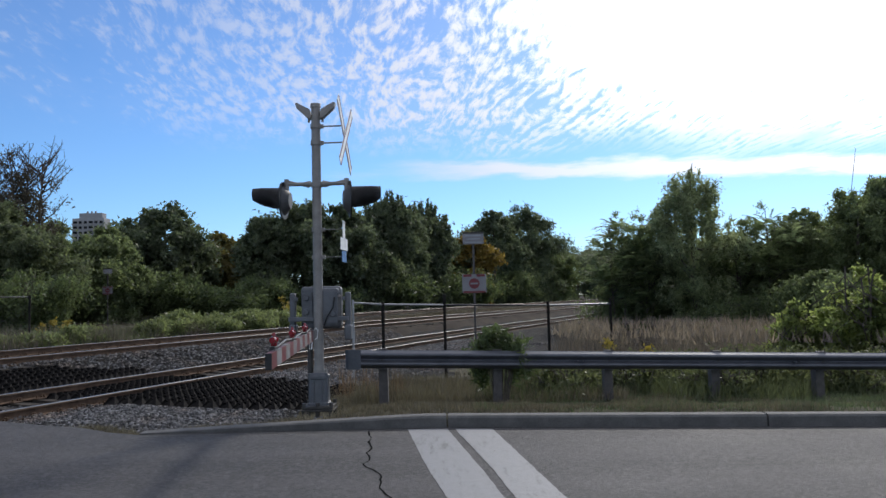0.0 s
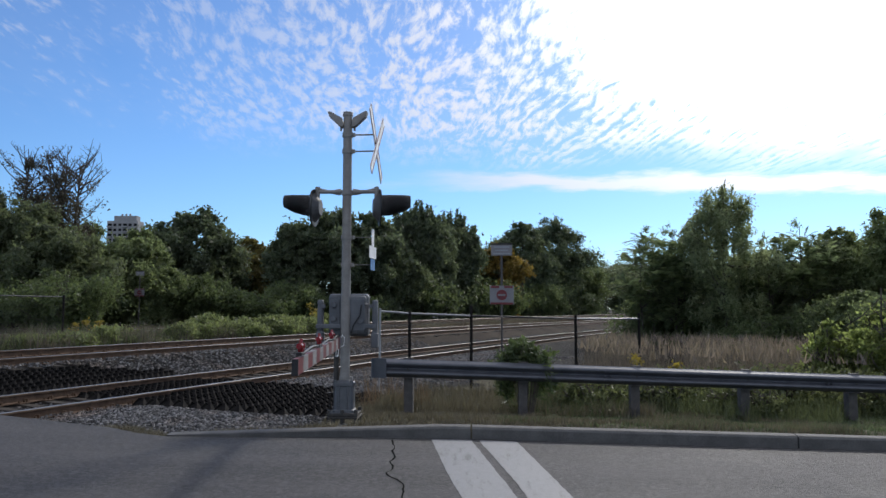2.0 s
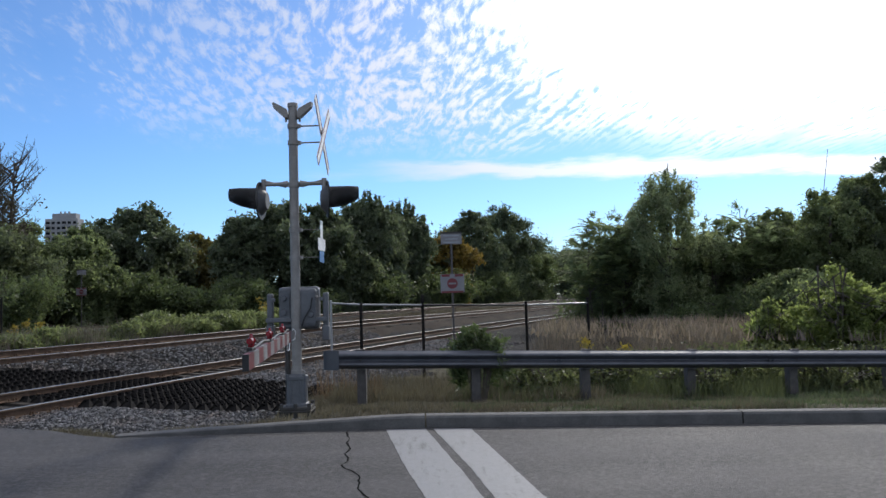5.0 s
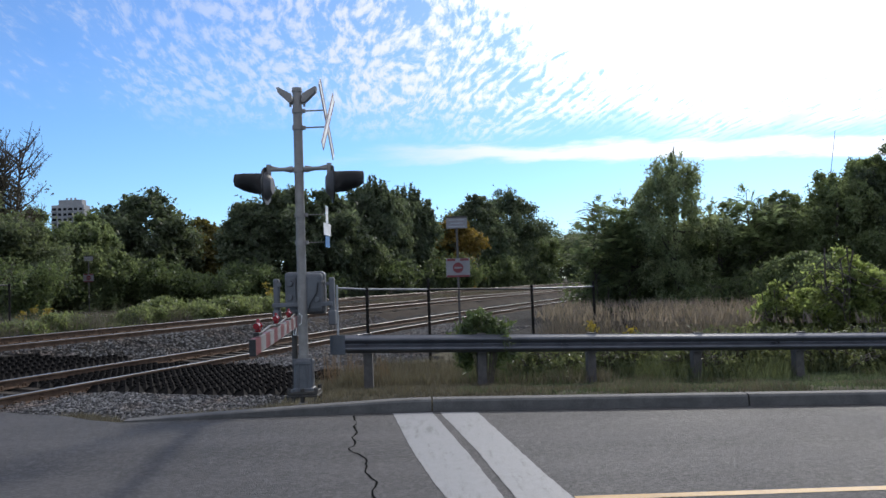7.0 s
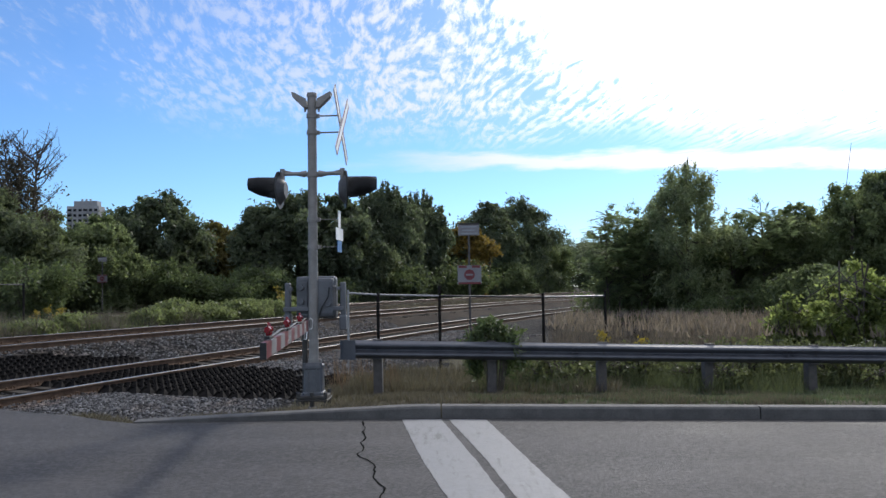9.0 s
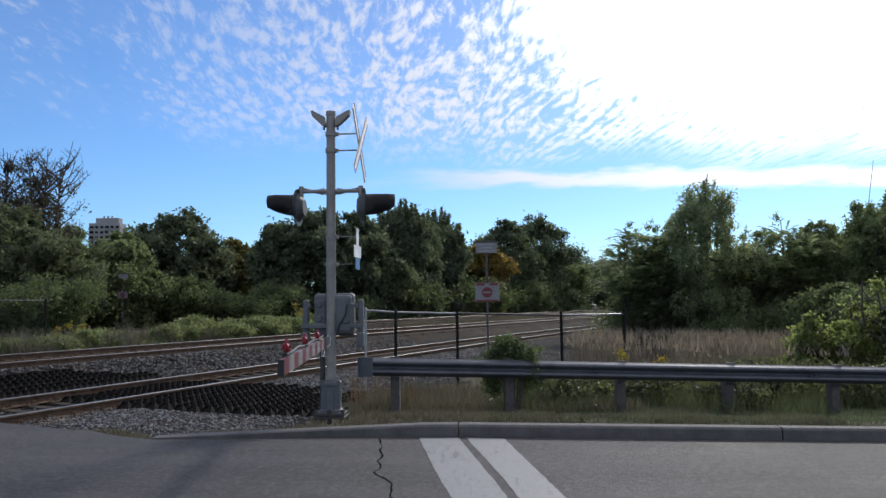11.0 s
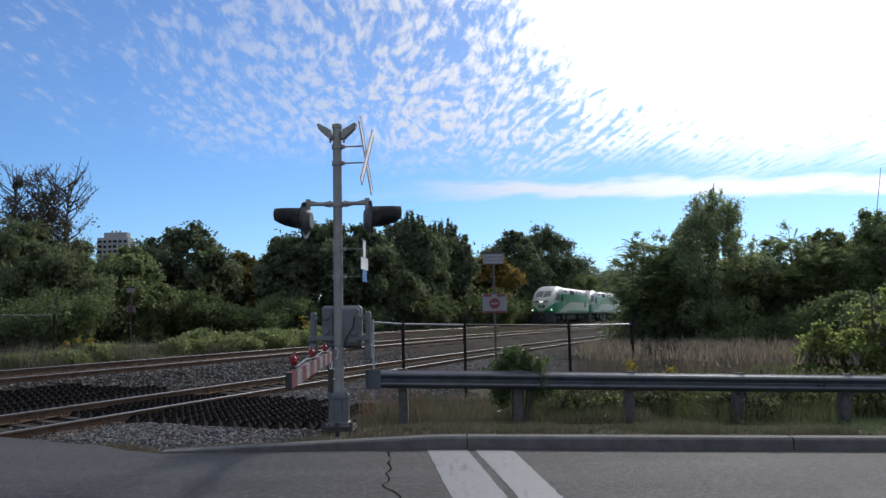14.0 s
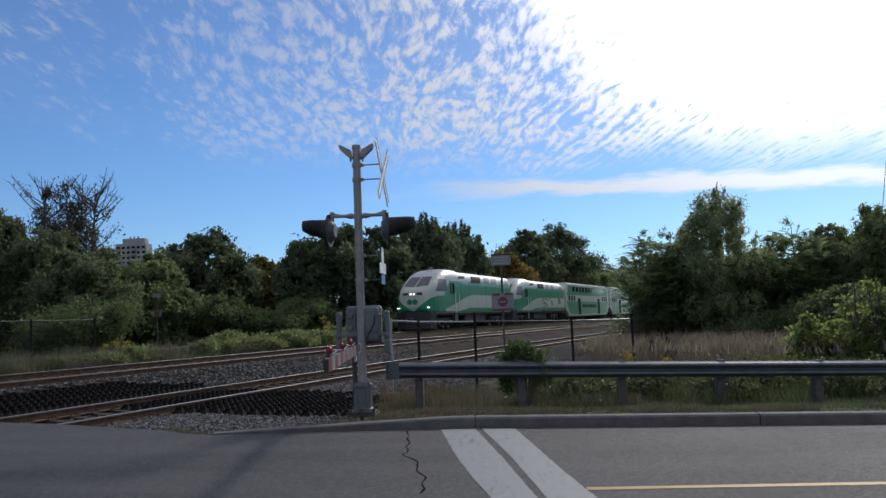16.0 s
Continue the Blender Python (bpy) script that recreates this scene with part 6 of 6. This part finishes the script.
def make_loco():
    g = thing("locomotive", Matrix(), "green and white diesel passenger locomotive with lit headlights", "locomotive", "locomotives of the train")
    bm = bmesh.new()
    rings = []
    for back, hw, z0, z1, fw in LOCO:
        sh = shoulder(z0, z1)
        half = [(hw * 0.94, z0), (hw, z0 + 0.15), (hw, sh - 0.2), (hw * 0.985, sh)]
        for k in range(1, 6):
            a = math.pi / 2 * k / 6
            half.append((fw + (hw * 0.985 - fw) * math.cos(a), sh + (z1 - 0.03 - sh) * math.sin(a)))
        half += [(fw, z1 - 0.03), (fw * 0.5, z1)]
        full = half + [(-px, pz) for px, pz in reversed(half)]
        rings.append([bm.verts.new((px, -back, pz)) for px, pz in full])
    k = len(rings[0])
    for a, b in zip(rings, rings[1:]):
        for i in range(k):
            bm.faces.new((a[i], a[(i + 1) % k], b[(i + 1) % k], b[i]))
    bm.faces.new(rings[0]), bm.faces.new(rings[-1])
    body = part("body", bm, P_LOCO, g, smooth=False)
    # windscreen: two broad panes in front, and one wrapped round each side
    for sx in (-1, 1):
        skin_pane("windscreen", lambda u, v: (sx * (0.05 + 0.93 * u * (1 - 0.12 * v)), -(0.50 + 1.45 * v + 0.25 * u * (1 - v)), hull_top(0.50 + 1.45 * v + 0.25 * u * (1 - v), 0.05 + 0.93 * u * (1 - 0.12 * v)) + 0.018), 6, 8, M_CABGLASS, body)
        skin_pane("cab_window", lambda u, v: (sx * (hull_side(1.05 + 0.95 * v + u * (1.95 - 0.9 * v), 2.92 + 0.94 * v) + 0.018), -(1.05 + 0.95 * v + u * (1.95 - 0.9 * v)), 2.92 + 0.94 * v), 6, 6, M_CABGLASS, body)
        for y0, y1 in ((3.75, 4.05), (4.2, 4.75)):
            skin_pane("side_window", lambda u, v: (sx * (hull_side(y0, 2.75 + 0.85 * v) + 0.012), -(y0 + (y1 - y0) * u), 2.75 + 0.85 * v), 1, 4, M_PANE, body)
        bm = bmesh.new()
        box(bm, sx * 1.575, -5.25, 2.4, 0.035, 0.75, 2.1, bevel=0.01)
        part("cab_door", bm, P_LOCO, body)
        for y0, y1, z0, z1, coat in ((5.6, 7.6, 4.02, 4.24, M_PANE), (8.6, 11.6, 3.74, 4.32, M_PANE), (12.0, 14.0, 3.82, 4.34, M_LOUVRE), (14.1, 16.1, 3.82, 4.34, M_LOUVRE), (16.9, 17.5, 3.70, 4.36, M_PANE), (18.2, 20.0, 3.78, 4.30, M_LOUVRE)):
            skin_pane("roof_grille", lambda u, v: (sx * (hull_side(y0 + 1.2, z0 + (z1 - z0) * v) + 0.02), -(y0 + 0.55 * v + u * (y1 - y0 - 0.5)), z0 + (z1 - z0) * v + 0.01), 1, 5, coat, body)
        # framed body panels
        for yy in (-6.2, -8.2, -10.4, -12.6, -14.8, -17.0):
            bm = bmesh.new()
            box(bm, sx * 1.583, yy, 2.55, 0.012, 0.05, 2.3)
            part("body_seam", bm, P_LOCO, body)
        for k in range(3):
            bm = bmesh.new()
            box(bm, sx * 1.585, -17.6 - 0.42 * k, 2.45, 0.02, 0.18, 0.75)
            part("mark_bar", bm, M_TREAD, body)
        for yy in (-4.8, -5.7):
            bm = bmesh.new()
            rod(bm, (sx * 1.62, yy, 1.3), (sx * 1.62, yy, 2.9), 0.02, n=6)
            part("handrail", bm, M_WHITE, body)
        bm = bmesh.new()
        box(bm, sx * 1.30, -5.25, 0.85, 0.4, 0.7, 0.75, bevel=0.03)
        part("step", bm, M_TREAD, g)
    # lamps in dark recesses, and the round emblem under them
    for sx in (-1, 1):
        bm = bmesh.new()
        rod(bm, (sx * 0.13, 0.03, 2.72), (sx * 0.13, -0.30, 2.72), 0.075, n=16)
        part("headlight", bm, E_HEAD, body)
        bm = bmesh.new()
        rod(bm, (sx * 1.22, 0.0, 1.70), (sx * 1.22, -0.5, 1.70), 0.045, n=16)
        part("ditch_light", bm, E_HEAD, body)
        bm = bmesh.new()
        box(bm, sx * 0.56, -0.05, 2.74, 0.44, 0.14, 0.20, bevel=0.06)
        part("number_board", bm, M_TREAD, body)
        bm = bmesh.new()
        rod(bm, (sx * 0.22, 0.035, 2.14), (sx * 0.22, -0.15, 2.14), 0.21, n=20)
        part("emblem", bm, M_EMBLEM, body, "round dark green emblem")
    # pilot, coupler, tank, trucks
    bm = bmesh.new()
    prism(bm, [(-1.35, -0.15), (-0.5, 0.18), (0.5, 0.18), (1.35, -0.15), (1.45, -1.1), (-1.45, -1.1)], 0.15, 1.40, "z")
    part("pilot", bm, M_BLACK, g)
    bm = bmesh.new()
    box(bm, 0, 0.28, 0.82, 0.24, 0.5, 0.28, bevel=0.05)
    part("coupler", bm, M_TREAD, g)
    bm = bmesh.new()
    box(bm, 0, -10.6, 0.78, 2.5, 5.2, 0.85, bevel=0.15)
    part("fuel_tank", bm, M_TREAD, g)
    bm = bmesh.new()
    box(bm, 0, -10.3, 1.20, 2.8, 20.2, 0.22, bevel=0.03)
    part("underframe", bm, M_TREAD, g)
    truck(g, -3.6), truck(g, -16.8)
    for yy, r, hh in ((-7.6, 0.55, 0.14), (-13.0, 0.6, 0.16), (-17.2, 0.6, 0.16)):
        bm = bmesh.new()
        rod(bm, (0, yy, 4.6), (0, yy, 4.66 + hh), r, n=20)
        part("roof_fan", bm, M_GREYBOX, body)
    bm = bmesh.new()
    for k in range(3):
        rod(bm, (-0.15 + 0.15 * k, -3.9, 4.80), (-0.15 + 0.15 * k, -3.5, 4.80), 0.03, 0.07, n=10)
    part("horn", bm, M_GREYBOX, body)
    return g


def make_coach():
    g = thing("bilevel_coach", Matrix(), "green and white double-deck passenger coach with slanted ends", "railway coach", "coaches of the train")
    out = [(0.0, 1.55), (0.0, 3.95), (-1.35, 4.82), (-24.55, 4.82), (-25.9, 3.95), (-25.9, 1.55), (-24.3, 0.50), (-1.6, 0.50)]
    bm = bmesh.new()
    prism(bm, out, -1.5, 1.5, "x")
    bmesh.ops.bevel(bm, geom=[e for e in bm.edges if abs(e.verts[0].co.x - e.verts[1].co.x) < 0.1], offset=0.14, segments=3, affect="EDGES")
    body = part("body", bm, P_COACH, g)
    for sx in (-1, 1):
        for k in range(11):
            bm = bmesh.new()
            box(bm, sx * 1.503, -4.4 - 1.71 * k, 4.02, 0.02, 1.15, 0.62, bevel=0.008)
            part("window", bm, M_GLASS, body)
        for y in (-2.0, -3.3, -4.6, -21.3, -22.6, -23.9):
            bm = bmesh.new()
            box(bm, sx * 1.503, y, 2.85, 0.02, 0.75, 0.66, bevel=0.008)
            part("window", bm, M_PANE, body)
        for y in (-7.2, -18.7):
            bm = bmesh.new()
            box(bm, sx * 1.502, y, 1.80, 0.03, 1.3, 2.1, bevel=0.01)
            part("door", bm, M_PANE, body)
        for k in range(6):
            bm = bmesh.new()
            box(bm, sx * 1.503, -9.4 - 1.42 * k, 1.85, 0.02, 1.05, 0.42, bevel=0.008)
            part("window", bm, M_PANE, body)
    bm = bmesh.new()
    box(bm, 0, 0.15, 2.4, 1.1, 0.4, 2.1, bevel=0.05)
    part("gangway", bm, M_TREAD, g)
    truck(g, -2.4, 2.4), truck(g, -23.5, 2.4)
    return g


# back along the third track from its nearest point, by time
RUN = [(0.0, 322.0), (4.0, 243.0), (8.0, 163.5), (10.0, 123.5), (11.0, 103.4), (12.0, 83.3), (12.5, 73.2), (13.0, 63.3), (13.5, 53.4), (14.0, 43.3), (14.5, 32.9), (15.0, 22.0), (15.5, 11.1), (16.0, -0.1)]
CARS = []


def make_train():
    at = 0.0
    loco, coach = make_loco(), make_coach()
    CARS.append((loco, at, 20.6))
    at += 21.3
    CARS.append((copy_thing(loco, Matrix()), at, 20.6))
    at += 21.4
    for k in range(4):
        CARS.append((coach if k == 0 else copy_thing(coach, Matrix()), at, 25.9))
        at += 26.5


def motions():
    z = EYE_RAIL + TRAIN_UP
    for ob, off, length in CARS:
        rows = []
        for t, s in RUN:
            x0, y0, _ = train_line(s + off + 3.5)
            x1, y1, _ = train_line(s + off + length - 3.5)
            dx, dy = x0 - x1, y0 - y1
            d = math.hypot(dx, dy)
            turn = math.degrees(math.atan2(-dx, dy))
            rows.append((t, pose(x0 + dx / d * 3.5, y0 + dy / d * 3.5, z, 0, 0, turn)))
        walk(ob, rows)


# ---- build ----
make_ground()
make_road()
make_markings()
make_kerb()
make_patches()
make_track("near_track", near_line, -14, 150, EYE_RAIL, 0.055, "rusty railway track with polished rails on ballast", near=(-1, 24))
make_track("second_track", lambda s, o=0.0: near_line(s, 4.04 + o), -14, 150, EYE_RAIL + FAR_UP, 0.055, "second railway track beyond the near one", near=(-1, 24), toe=(-2.85, -0.80), shelf=1.05)
make_track("third_track", train_line, -45, 500, EYE_RAIL + TRAIN_UP, 0.0, "far railway track on which the train runs", toe=(-3.0, -0.85))
make_guardrail()
make_signal()
make_fences()
make_notice(0.78, 20.0, -0.02, 1.0, "white notice sign with a red no entry disc on a post")
make_notice(-21.57, 50.0, 0.52, 1.06, "white notice sign on a grey post beyond the tracks")
make_far_post(30.3, 60.0, 0.3)
make_tower()
make_train()
for n, row in enumerate(WOODS_WEST + WOODS_MIDDLE + WOODS_EAST + SHRUBS + LOW_PLANTS + BANK):
    make_tree(*row, 100 + n)
make_vine()
make_grass()
make_goldenrod()
make_mats()
make_stones()
motions()
